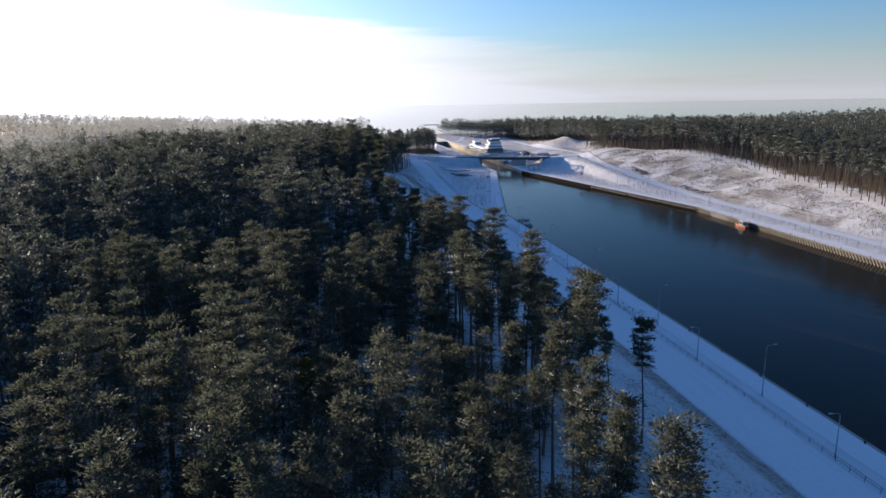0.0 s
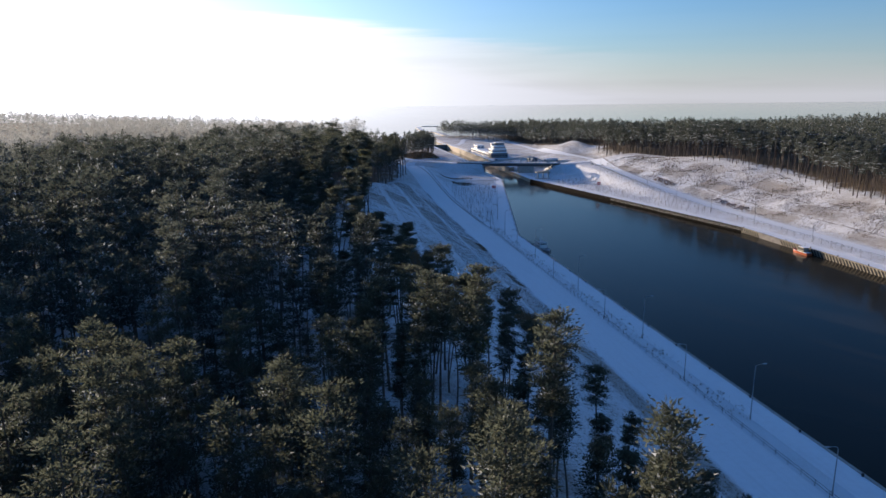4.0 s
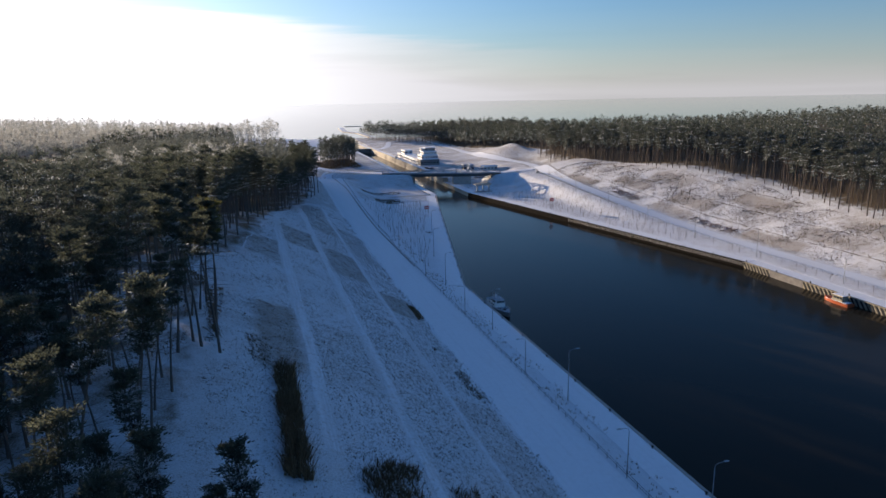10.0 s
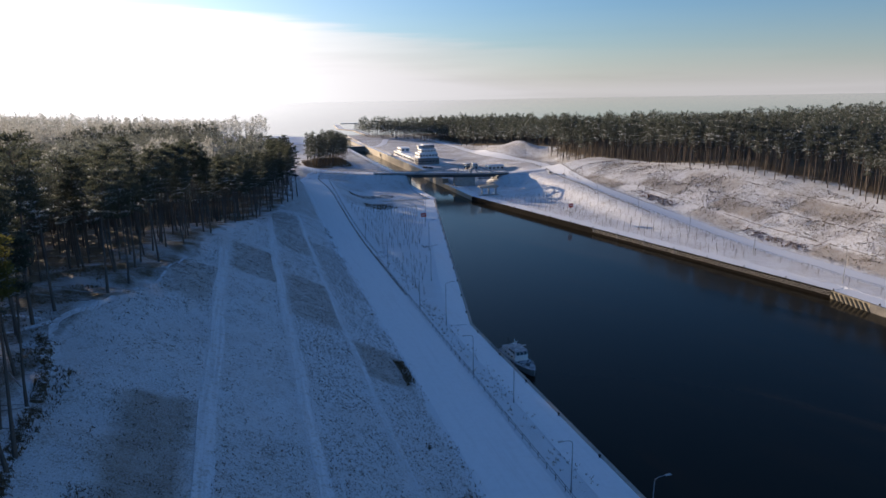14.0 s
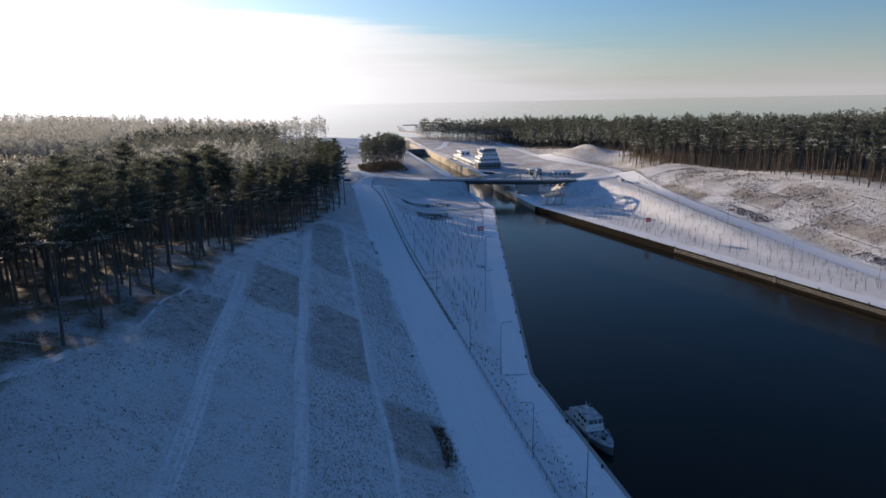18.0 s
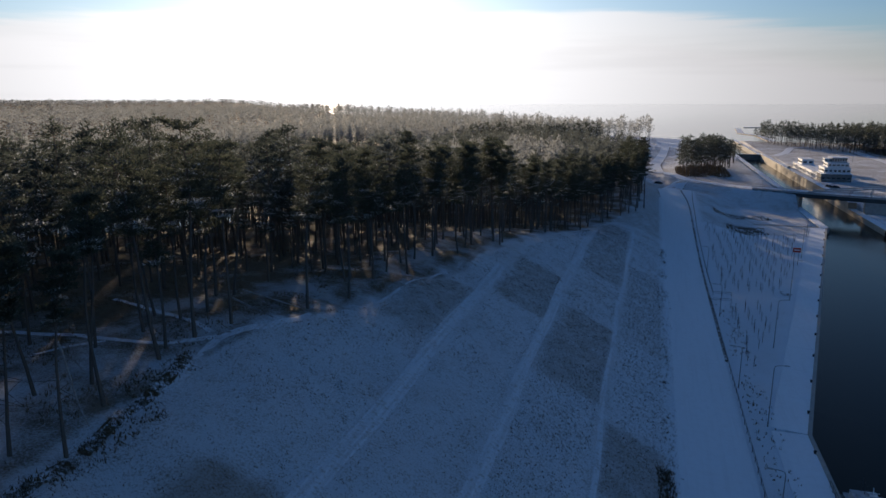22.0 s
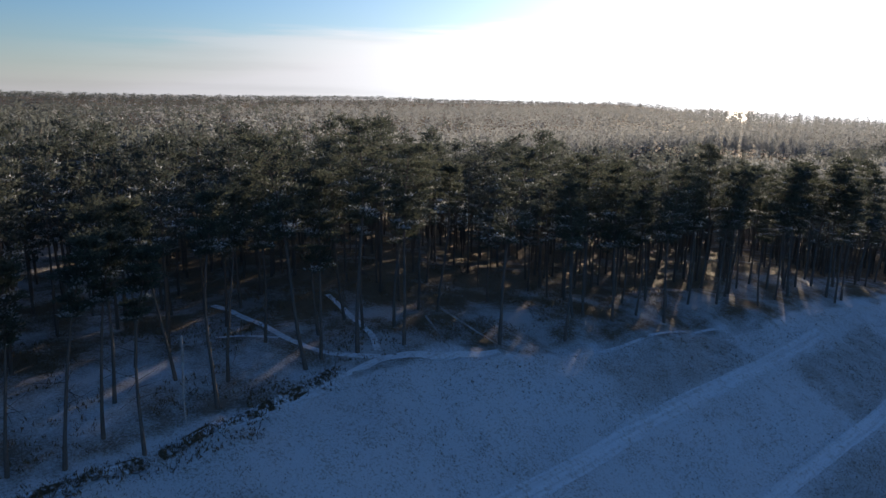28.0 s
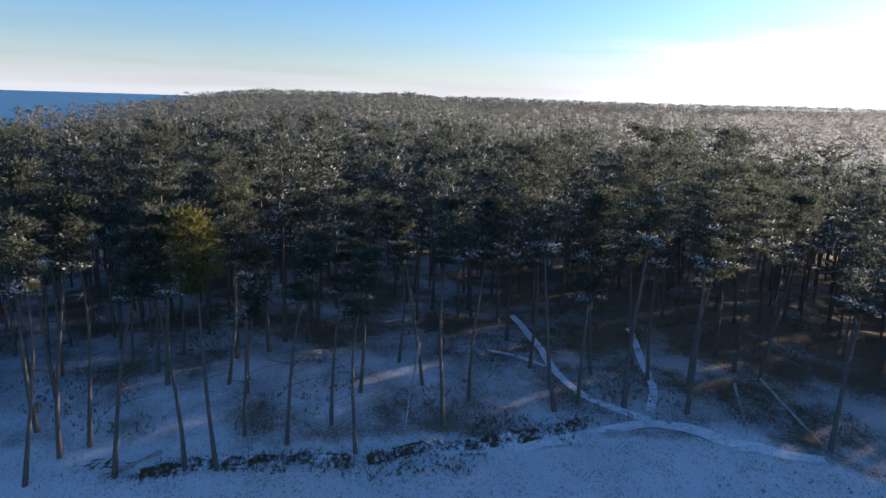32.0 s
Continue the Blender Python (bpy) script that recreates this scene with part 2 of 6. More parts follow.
def hazard_material():
    s = Shade("striped_quay", 0.85, 0, 0.1)
    s.color(s.mix(s.span(s.noise(1.3, 5), 0.4, 0.75), (0.34, 0.31, 0.24), (0.17, 0.15, 0.115)))
    return s.mat


def ditch_material():
    s = Shade("matted_dry_grass", 0.95, 0, 0.1)
    k = s.noise(2.0, 5, 0.7)
    grass = s.mix(k, (0.055, 0.042, 0.026), (0.16, 0.12, 0.075))
    s.color(s.mix(s.span(s.calc("ADD", s.calc("MULTIPLY", k, 0.6), s.calc("MULTIPLY", s.noise(0.5, 3), 0.6)), 0.55, 0.72), grass, SNOW))
    s.bump(k, 0.8, 0.15)
    return s.mat


def glass_material(name, c):
    s = Shade(name, 0.08, 0, 0.8)
    s.color(s.mix(s.noise(1.5, 2), c, tuple(v * 1.6 for v in c)))
    return s.mat


M_GROUND = ground_material()
M_SEA = sea_material()
M_ROAD = snow_material("snowed_road", 0.1)
M_SNOW = snow_material("fresh_snow", 0.1)
M_TRACK = track_material()
M_NEEDLE = needle_material("pine_needles", (0.050, 0.062, 0.050), (0.118, 0.128, 0.092), 0.52, 0.5)
M_NEEDLE_FAR = needle_material("pine_needles_far", (0.048, 0.060, 0.052), (0.108, 0.120, 0.10), 0.58, 0.5)
# Rimed needles with a paler base colour for distant woods, imitating haze.
M_NEEDLE_RIME_HAZE = needle_material("pine_needles_rime_haze", (0.095, 0.108, 0.102), (0.165, 0.18, 0.168), 0.5, 0.58)
# Palest step for the farthest woods: haze put into the base colour.
M_NEEDLE_HAZE_PALE = needle_material("pine_needles_haze_pale", (0.25, 0.265, 0.265), (0.35, 0.365, 0.365), 0.3, 0.65)
M_NEEDLE_GOLD = needle_material("pine_needles_yellowish", (0.08, 0.08, 0.022), (0.17, 0.16, 0.05), 0.25)
M_BARK = bark_material()
M_WATER = water_material()
M_LAGOON = lagoon_material()
M_CONCRETE = plain("quay_concrete", (0.30, 0.29, 0.27), (0.42, 0.40, 0.37), 0.8, 0.85)
# Concrete with the sunlit walls' warm tone put into its base colour.
M_SUNTONE_CONCRETE = plain("lock_concrete", (0.38, 0.34, 0.27), (0.50, 0.45, 0.37), 0.5, 0.85)
M_STRIPE = hazard_material()
M_BLACK = plain("black_rubber", (0.012, 0.012, 0.013), (0.03, 0.03, 0.03), 2, 0.8)
M_STEEL = plain("galvanised_steel", (0.28, 0.29, 0.30), (0.4, 0.41, 0.42), 4, 0.45, 0.7)
M_DARKSTEEL = plain("dark_steel", (0.045, 0.05, 0.055), (0.09, 0.095, 0.10), 3, 0.5, 0.5)
M_WHITE = plain("white_paint", (0.72, 0.73, 0.74), (0.8, 0.8, 0.8), 1.5, 0.5)
M_GREYPAINT = plain("grey_paint", (0.32, 0.34, 0.36), (0.42, 0.44, 0.46), 1.5, 0.5)
M_HULL = plain("hull_grey_paint", (0.16, 0.175, 0.19), (0.24, 0.255, 0.27), 1.2, 0.5)
M_NAVY = plain("dark_hull_paint", (0.015, 0.022, 0.04), (0.03, 0.04, 0.06), 2, 0.4)
M_RED = plain("red_paint", (0.42, 0.035, 0.02), (0.55, 0.06, 0.03), 2, 0.45)
M_ORANGE = plain("orange_paint", (0.36, 0.08, 0.03), (0.45, 0.12, 0.045), 2, 0.5)
M_DUSTED = plain("snow_dusted_deck", (0.16, 0.18, 0.20), (0.62, 0.65, 0.70), 1.4, 0.8)
M_GLASS = glass_material("dark_glass", (0.02, 0.028, 0.035))
M_STALK = plain("dry_stalks", (0.09, 0.06, 0.035), (0.22, 0.16, 0.09), 2, 0.9)
M_TUFT = plain("straw_grass", (0.10, 0.074, 0.046), (0.25, 0.195, 0.12), 2, 0.9)
M_SHRUB = plain("bare_shrub_twigs", (0.09, 0.07, 0.05), (0.2, 0.16, 0.115), 2, 0.9)
M_BRAMBLE = plain("reddish_brambles", (0.14, 0.085, 0.06), (0.27, 0.19, 0.13), 2, 0.9)
M_DITCH = ditch_material()
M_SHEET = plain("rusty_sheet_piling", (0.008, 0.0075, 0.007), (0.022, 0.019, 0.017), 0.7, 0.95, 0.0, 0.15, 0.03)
M_DECKGREY = plain("weathered_deck_concrete", (0.15, 0.145, 0.14), (0.25, 0.24, 0.23), 0.8, 0.9, 0.0, 0.15, 0.1)
M_SAPLING = plain("sapling_bark", (0.06, 0.045, 0.035), (0.13, 0.1, 0.075), 3, 0.9)
M_LOG = plain("weathered_log", (0.20, 0.18, 0.165), (0.45, 0.45, 0.46), 1.2, 0.9)


# ---- building helpers ----
def mesh_of(name, bm, material):
    me = bpy.data.meshes.new(name)
    bm.to_mesh(me)
    bm.free()
    for m in material if isinstance(material, (list, tuple)) else [material]:
        me.materials.append(m)
    return me


def part(name, bm, material, parent=None, label=""):
    ob = new(name, mesh_of(name, bm, material))
    if parent is not None:
        ob.parent = parent
    return tagged(ob, label) if label else ob


def thing(name, label, category, m=None, group="", kind=""):
    ob = new(name)
    ob.empty_display_size = 0.3
    ob.matrix_world = m or Matrix()
    return tagged(ob, label, category, group, kind)


def box(bm, cx, cy, cz, sx, sy, sz, rz=0.0, bevel=0.0):
    m = Matrix.Translation((cx, cy, cz)) @ Matrix.Rotation(radians(rz), 4, "Z") @ Matrix.Diagonal((sx, sy, sz, 1))
    made = bmesh.ops.create_cube(bm, size=1, matrix=m)["verts"]
    if bevel:
        edges = list({ed for v in made for ed in v.link_edges})
        bmesh.ops.bevel(bm, geom=edges, offset=bevel, segments=1, affect="EDGES")
    return bm


def tube(bm, p, q, r0, r1=None, sides=8):
    p, q = Vector(p), Vector(q)
    axis = q - p
    turn = axis.to_track_quat("Z", "Y").to_matrix().to_4x4()
    bmesh.ops.create_cone(bm, cap_ends=True, segments=sides, radius1=r0, radius2=r0 if r1 is None else r1, depth=axis.length, matrix=Matrix.Translation((p + q) / 2) @ turn)
    return bm


def loft(bm, rings, closed=True, cap=True):
    """Skin through rings of points."""
    made = [[bm.verts.new(p) for p in ring] for ring in rings]
    for one, two in zip(made, made[1:]):
        k = len(one)
        for i in range(k if closed else k - 1):
            bm.faces.new((one[i], one[(i + 1) % k], two[(i + 1) % k], two[i]))
    if cap:
        bm.faces.new(made[0][::-1])
        bm.faces.new(made[-1])
    return bm


def from_arrays(name, verts, faces, materials, index=None, smooth=False):
    """A mesh from numpy arrays of equal-sided faces."""
    verts, faces = np.asarray(verts, np.float32), np.asarray(faces, np.int32)
    me = bpy.data.meshes.new(name)
    me.vertices.add(len(verts))
    me.vertices.foreach_set("co", verts.ravel())
    k = faces.shape[1]
    me.loops.add(faces.size)
    me.loops.foreach_set("vertex_index", faces.ravel())
    me.polygons.add(len(faces))
    me.polygons.foreach_set("loop_start", np.arange(0, faces.size, k, dtype=np.int32))
    me.polygons.foreach_set("loop_total", np.full(len(faces), k, np.int32))
    if index is not None:
        me.polygons.foreach_set("material_index", np.asarray(index, np.int32))
    if smooth:
        me.polygons.foreach_set("use_smooth", np.ones(len(faces), bool))
    for m in materials:
        me.materials.append(m)
    me.update(calc_edges=True)
    me.validate()
    return me


def drape(name, line, width, lift, material, step=3.0, thick=0.0):
    """A strip laid on the ground along a line of (x, y)."""
    pts = [Vector(p) for p in line]
    rows = []
    for i in range(len(pts) - 1):
        k = max(1, int((pts[i + 1] - pts[i]).length / step))
        rows += [pts[i].lerp(pts[i + 1], j / k) for j in range(k)]
    rows.append(pts[-1])
    cols = max(2, int(width / 2.2) + 1)
    verts = []
    for i, p in enumerate(rows):
        way = (rows[min(i + 1, len(rows) - 1)] - rows[max(i - 1, 0)]).normalized()
        side = Vector((way.y, -way.x))
        for c in range(cols):
            q = p + side * (width * (c / (cols - 1) - 0.5))
            verts.append((q.x, q.y, float(ground_z(q.x, q.y)) + lift))
    faces = [(i * cols + c, i * cols + c + 1, (i + 1) * cols + c + 1, (i + 1) * cols + c) for i in range(len(rows) - 1) for c in range(cols - 1)]
    return new(name, from_arrays(name, verts, faces, [material], smooth=True))



# ---- the lie of the land ----
WATER = -2.1
BEND_L, BEND_R, GATE_Y = 318.0, 312.0, 505.0
DECK = [(72, 632, 6.6), (82, 598, 6.9), (98, 580, 7.1), (112, 571, 7.2), (126, 563.5, 7.3), (140, 556.5, 7.4), (155, 550.5, 7.4), (170, 547, 7.3), (186, 546.5, 7.0), (200, 551, 6.6), (214, 557, 6.3)]


def ease(a, b, v):
    u = np.clip((np.asarray(v, float) - a) / (b - a), 0, 1)
    return u * u * (3 - 2 * u)


def roll(x, y, size, seed=0.0):
    """Smooth uneven ground, about -1 to 1."""
    a, b = x / size + seed, y / size - seed * 0.7
    return 0.4 * np.sin(a * 1.9 + 1.3 * np.sin(b * 1.3)) + 0.35 * np.sin(b * 2.3 + 1.1 * np.sin(a * 1.7 + 2)) + 0.25 * np.sin((a + b) * 3.7 + np.sin(a * 2.9 - b))


def quay_left(y):
    return 87.5 + np.clip((np.asarray(y, float) - BEND_L) / (GATE_Y - BEND_L), 0, 1) * 42.5


def quay_right(y):
    return 188.0 - np.clip((np.asarray(y, float) - BEND_R) / (GATE_Y - BEND_R), 0, 1) * 37.5


def road_left_z(y):
    return 7.0 * ease(405, 545, y)


def road_right_z(y):
    return 6.0 * ease(345, 500, y)


def crest(y):
    """Height of the dune's top along the left bank."""
    y = np.asarray(y, float)
    return 20 + 5 * ease(120, 230, y) - 4 * ease(275, 350, y) - 13 * ease(345, 450, y) - 2 * ease(450, 600, y)


def off_line(x, y, line):
    """Metres from a line of points."""
    best = np.full(np.broadcast(x, y).shape, 1e6)
    for (ax, ay, *_), (bx, by, *_) in zip(line, line[1:]):
        u = np.clip(((x - ax) * (bx - ax) + (y - ay) * (by - ay)) / ((bx - ax) ** 2 + (by - ay) ** 2), 0, 1)
        best = np.minimum(best, np.hypot(x - ax - u * (bx - ax), y - ay - u * (by - ay)))
    return best


def soft_min(a, b, k):
    h = np.clip(0.5 + 0.5 * (b - a) / k, 0, 1)
    return b + (a - b) * h - k * h * (1 - h)


def shore(x):
    """The sea's edge, far behind the start."""
    return 15 + 0.22 * np.minimum(np.asarray(x, float), 0)


def lagoon(x, y):
    """Metres to the lagoon's edge; negative over its water."""
    x = np.asarray(x, float)
    return 1050 + 1.15 * np.maximum(0, 100 - x) - np.asarray(y, float)


def height(x, y):
    x, y = np.asarray(x, float), np.asarray(y, float)
    # left bank
    u = 67.0 - x
    top = crest(y) + roll(x, y, 26, 0.4) * 1.6 * ease(8, -20, x) + roll(x, y, 150, 2.0) * 4 * ease(-40, -250, x) - 7 * ease(-8, -200, x) - 7 * ease(-8, -150, x) * ease(265, 400, y)
    bank = soft_min(np.maximum(0.55 * u - 0.0017 * np.minimum(u, 90) ** 2, 0), top - road_left_z(y) * 0.6, 4.0)
    flat = road_left_z(y) * (1 - ease(79.5, 98, x))
    left = np.where(u > 0, road_left_z(y) + bank + 0.18 * roll(x, y, 5, 1.0) * ease(0, 8, u), flat)
    # right bank
    v = x - 214.0
    slope = soft_min(np.maximum(0.33 * v, 0), 14.5 + 3.5 * ease(300, 180, y) - 8 * ease(430, 520, y) + roll(x, y, 60, 3.0) * 1.5 * ease(20, 80, v) + 10 * ease(120, 500, v) + roll(x, y, 240, 1.0) * 5 * ease(150, 500, v), 4.0)
    base = road_right_z(y)
    right = np.where(v > 0, base + slope + 0.15 * roll(x, y, 6, 2.0), base * ease(186, 200, x))
    z = np.where(x < 138, left, right)
    # the lock's flat ground, the mound beside it and the lagoon's shore
    lock = 3.0 + 4.0 * ease(575, 545, y) * (np.abs(x - 140) > 18) * ease(214, 200, x) + 3.0 * ease(680, 575, y) * ease(196, 210, x)
    near_lock = ease(548, 575, y) * ease(40, 75, x) * ease(262, 238, x)
    z = z * (1 - near_lock) + lock * near_lock
    z = z + 13.5 * np.exp(-(((x - 246) / np.where(x < 246, 19, 9)) ** 2 + ((y - 676) / 36) ** 2)) + 3 * np.exp(-(((x - 232) / 8) ** 2 + ((y - 700) / 26) ** 2))
    z = z + 4 * np.exp(-(((x - 97) / 17) ** 2 + ((y - 680) / 50) ** 2))
    # ramps that carry the road up to the bridge
    ramp = 6.75 - np.maximum(0, off_line(x, y, [(57, 658), *DECK[:5]]) - 5.4) / 1.7
    z = np.where((x > 40) & (x < 127.6), np.maximum(z, ramp), z)
    ramp = 6.3 - np.maximum(0, off_line(x, y, DECK[7:]) - 5.4) / 1.7 - np.maximum(0, 183 - x) / 1.4
    z = np.where((x > 165) & (x < 226), np.maximum(z, ramp), z)
    # broken ground along the wood's edge
    z = z + (0.8 * roll(x, y, 9, 1.7) + 0.35 * roll(x, y, 3.5, 0.6)) * ease(9, 15, x) * ease(33, 24, x) * ease(228, 245, y) * ease(350, 325, y)
    z = z + 0.07 * roll(x, y, 2.6, 0.9) * ease(214, 222, x) * ease(275, 262, x) * ease(180, 200, y) * ease(560, 540, y)
    far = ease(560, 900, y)
    z = z - np.maximum(z - 4, 0) * ease(-50, -180, x) * ease(330, 20, y - shore(x))
    z = z * (1 - far) + (2.5 + 2 * roll(x, y, 160)) * far
    z = np.where(x < -250, np.maximum(z, 2.5), z)
    z = z - 9 * ease(40, 0, lagoon(x, y))
    # the coast behind, and far hills
    z = z - (z + 8) * ease(shore(x), shore(x) - 25, y)
    hills = ease(1200, 3400, -x) * (14 + 10 * roll(x, y, 700, 0.5)) * ease(-100, 300, y - shore(x))
    z = z + hills
    return z


def in_canal(x, y, grow=0.0):
    y_in = (y < GATE_Y + grow)
    basin = y_in & (x > quay_left(y) - grow) & (x < quay_right(y) + grow)
    cut = (y >= GATE_Y - 1) & (y < 1100) & (x > 131 - 0.0 - grow) & (x < 150.5 + grow)
    return (basin & (y > 20)) | cut


# ---- ground, water and quays ----
def wood_edge_left(y):
    """Where the pine wood ends above the left bank."""
    return np.interp(y, (20, 62, 92, 112, 130, 145, 165, 180, 192, 225, 247, 266, 278, 297, 336, 370, 398, 432, 460, 500, 545, 640), (42, 41, 40, 35, 30, 26.5, 20, 15, 14.5, 15, 15, 9.5, 11.5, 17, 24, 31, 35, 42, 52, 58, 60, 52))


def wood_edge_right(y):
    return np.interp(y, (100, 245, 276, 315, 335, 365, 392, 413, 433, 464, 490, 515, 545, 590, 625, 645, 700, 800), (232, 236, 242, 246, 248, 254, 259, 255, 252, 248, 249, 252, 247, 243, 248, 262, 258, 240))


def wooded(x, y):
    """0 to 1: how deep in the wood a place lies."""
    left = ease(-2.5, 2.5, wood_edge_left(y) - x + 3.0 * ease(250, 262, y) * ease(350, 330, y)) * ((y < 800) | (x < 0)) * (1 + np.maximum(ease(-60, -200, x), 0.4 * ease(258, 270, y)) + 0.4 * ease(7, 22, wood_edge_left(y) - x) * ease(180, 215, y))
    right = ease(1.0, 9.0, x - wood_edge_right(y)) * (y < 1000) * (1 + ease(4, 16, x - wood_edge_right(y)))
    return np.maximum(left, right)


def ground_z(x, y):
    return height(x, y)


BEDS = [  # x0, x1, y0, y1, how much dry grass shows
    (45.0, 55.6, 306, 341, 0.9), (56.8, 66.0, 284, 303, 0.95), (45.0, 55.6, 372, 442, 0.82), (33.0, 43.8, 327, 357, 0.9), (22.5, 31.6, 297, 323, 0.9), (23.0, 31.8, 222, 256, 1.0),
    (56.8, 66.0, 196, 234, 0.75), (56.8, 66.0, 340, 400, 0.7), (56.8, 66.0, 304, 339, 0.5), (45.0, 55.6, 266, 305, 0.55), (33.0, 43.8, 222, 252, 0.7), (45.0, 55.6, 198, 262, 0.6),
    (57.0, 66.0, 236, 283, 0.6), (33.0, 43.8, 190, 221, 0.5),
    (223.2, 232.6, 381, 411, 0.98), (236, 247, 350, 381, 0.97), (213, 221.4, 317, 348, 0.97), (223.2, 232.6, 434, 465, 0.94), (213.5, 221, 470, 506, 0.97), (213, 221.4, 383, 411, 0.9),
    (235, 246, 415, 446, 0.9), (223.2, 232.6, 300, 330, 0.92), (213, 221.4, 250, 284, 0.92), (236, 245, 296, 320, 0.93), (59.5, 66.4, 60, 184, 0.95),
]


def grid_lines(*runs):
    out = []
    for lo, hi, step in runs:
        out += list(np.arange(lo, hi, step))
    return np.array(out)


def build_ground():
    xs = grid_lines((-4800, -1600, 160), (-1600, -500, 50), (-500, -150, 14), (-150, -30, 5), (-30, 275, 2.5), (275, 350, 6), (350, 800, 25), (800, 2000, 90), (2000, 4900, 290))
    ys = grid_lines((-1800, -200, 100), (-200, 20, 11), (20, 640, 2.5), (640, 900, 10), (900, 1100, 12), (1100, 2000, 90), (2000, 4901, 290))
    gx, gy = np.meshgrid(xs, ys)
    z = height(gx, gy)
    z = np.where(in_canal(gx, gy, 2.7), -8.0, z)
    z = np.where((lagoon(gx, gy) < -5) & (gx < 2600), -8.0, z)
    verts = np.stack([gx, gy, z], -1).reshape(-1, 3)
    w, h = len(xs), len(ys)
    i = (np.arange(h - 1)[:, None] * w + np.arange(w - 1)[None]).ravel()
    me = from_arrays("ground", verts, np.stack([i, i + 1, i + 1 + w, i + w], 1), [M_GROUND], smooth=True)
    layer = me.attributes.new("wood", "FLOAT", "POINT")
    layer.data.foreach_set("value", wooded(gx, gy).ravel().astype(np.float32))
    cover = 0.61 + 0.08 * roll(gx, gy, 14, 0.2) + 0.07 * roll(gx, gy, 5, 1.2) + (0.10 + 0.05 * roll(gx, gy, 11, 2.2)) * ease(209, 216, gx)
    for x0, x1, y0, y1, dense in BEDS:
        inside = ease(x0 - 1, x0 + 1, gx) * ease(x1 + 1, x1 - 1, gx) * ease(y0 - 1.5, y0 + 1.5, gy) * ease(y1 + 1.5, y1 - 1.5, gy)
        cover = cover + (dense - cover) * inside * (0.85 if x0 < 100 else 1.0)
    cover = np.where((gx > 66.8) & (gx < 202), 0.05 + 0.06 * roll(gx, gy, 5, 0.8), cover)
    cover = np.where((gx > quay_right(gy) + 6) & (gx < 203), 0.60 + 0.16 * roll(gx, gy, 6, 0.3), cover)
    cover = np.where((gx > 150) & (gy > 556), 0.80 + 0.14 * roll(gx, gy, 14, 0.3) + 0.08 * roll(gx, gy, 5, 0.3), cover)
    cover = np.where((gx > 79.5) & (gx < 83.5) & (gy < 340), 0.2 + 0.3 * roll(gx, gy, 6, 0.4), cover)
    cover = np.where((gy > 342) & (gy < 480) & (gx > 81) & (gx < quay_left(gy) - 7), 0.33, cover)
    bank = ease(444, 452, gy) * ease(570, 556, gy)
    cover = np.where((gx > 40) & (gx < 66.8), np.maximum(cover, 0.78 * bank), cover)
    cover = np.where((gx > 80) & (gx < 128) & (gy > 484) & (gy < 800), 0.66 + 0.15 * roll(gx, gy, 9, 0.6), cover)
    cover = np.where((gx > 40) & (gx < 128) & (gy >= 576) & (gy < 900), 0.74 + 0.16 * roll(gx, gy, 16, 0.6), cover)
    layer = me.attributes.new("cover", "FLOAT", "POINT")
    layer.data.foreach_set("value", cover.ravel().astype(np.float32))
    return tagged(new("ground", me), "thinly snow-covered dune ground with dry grass and pine litter", "ground", kind="structure")


build_ground()

bm = bmesh.new()
bmesh.ops.create_grid(bm, x_segments=1, y_segments=1, size=4900, matrix=Matrix.Translation((0, 0, WATER)))
tagged(part("water", bm, M_WATER), "calm dark water of the canal basin", "water", kind="structure")
bm = bmesh.new()
bmesh.ops.create_grid(bm, x_segments=1, y_segments=1, size=1, matrix=Matrix.Translation((0, 2970, WATER + 0.05)) @ Matrix.Diagonal((4890, 1910, 1, 1)))
tagged(part("lagoon", bm, M_LAGOON), "pale still water of the wide lagoon", "lagoon", kind="structure")


bm = bmesh.new()
bmesh.ops.create_grid(bm, x_segments=1, y_segments=1, size=2400, matrix=Matrix.Translation((-2500, -2150, WATER + 0.06)))
tagged(part("sea", bm, M_SEA), "open blue sea with small waves", "sea", kind="structure")


def quay_line(side, ys):
    return [(float((quay_left if side < 0 else quay_right)(y)), y) for y in ys]


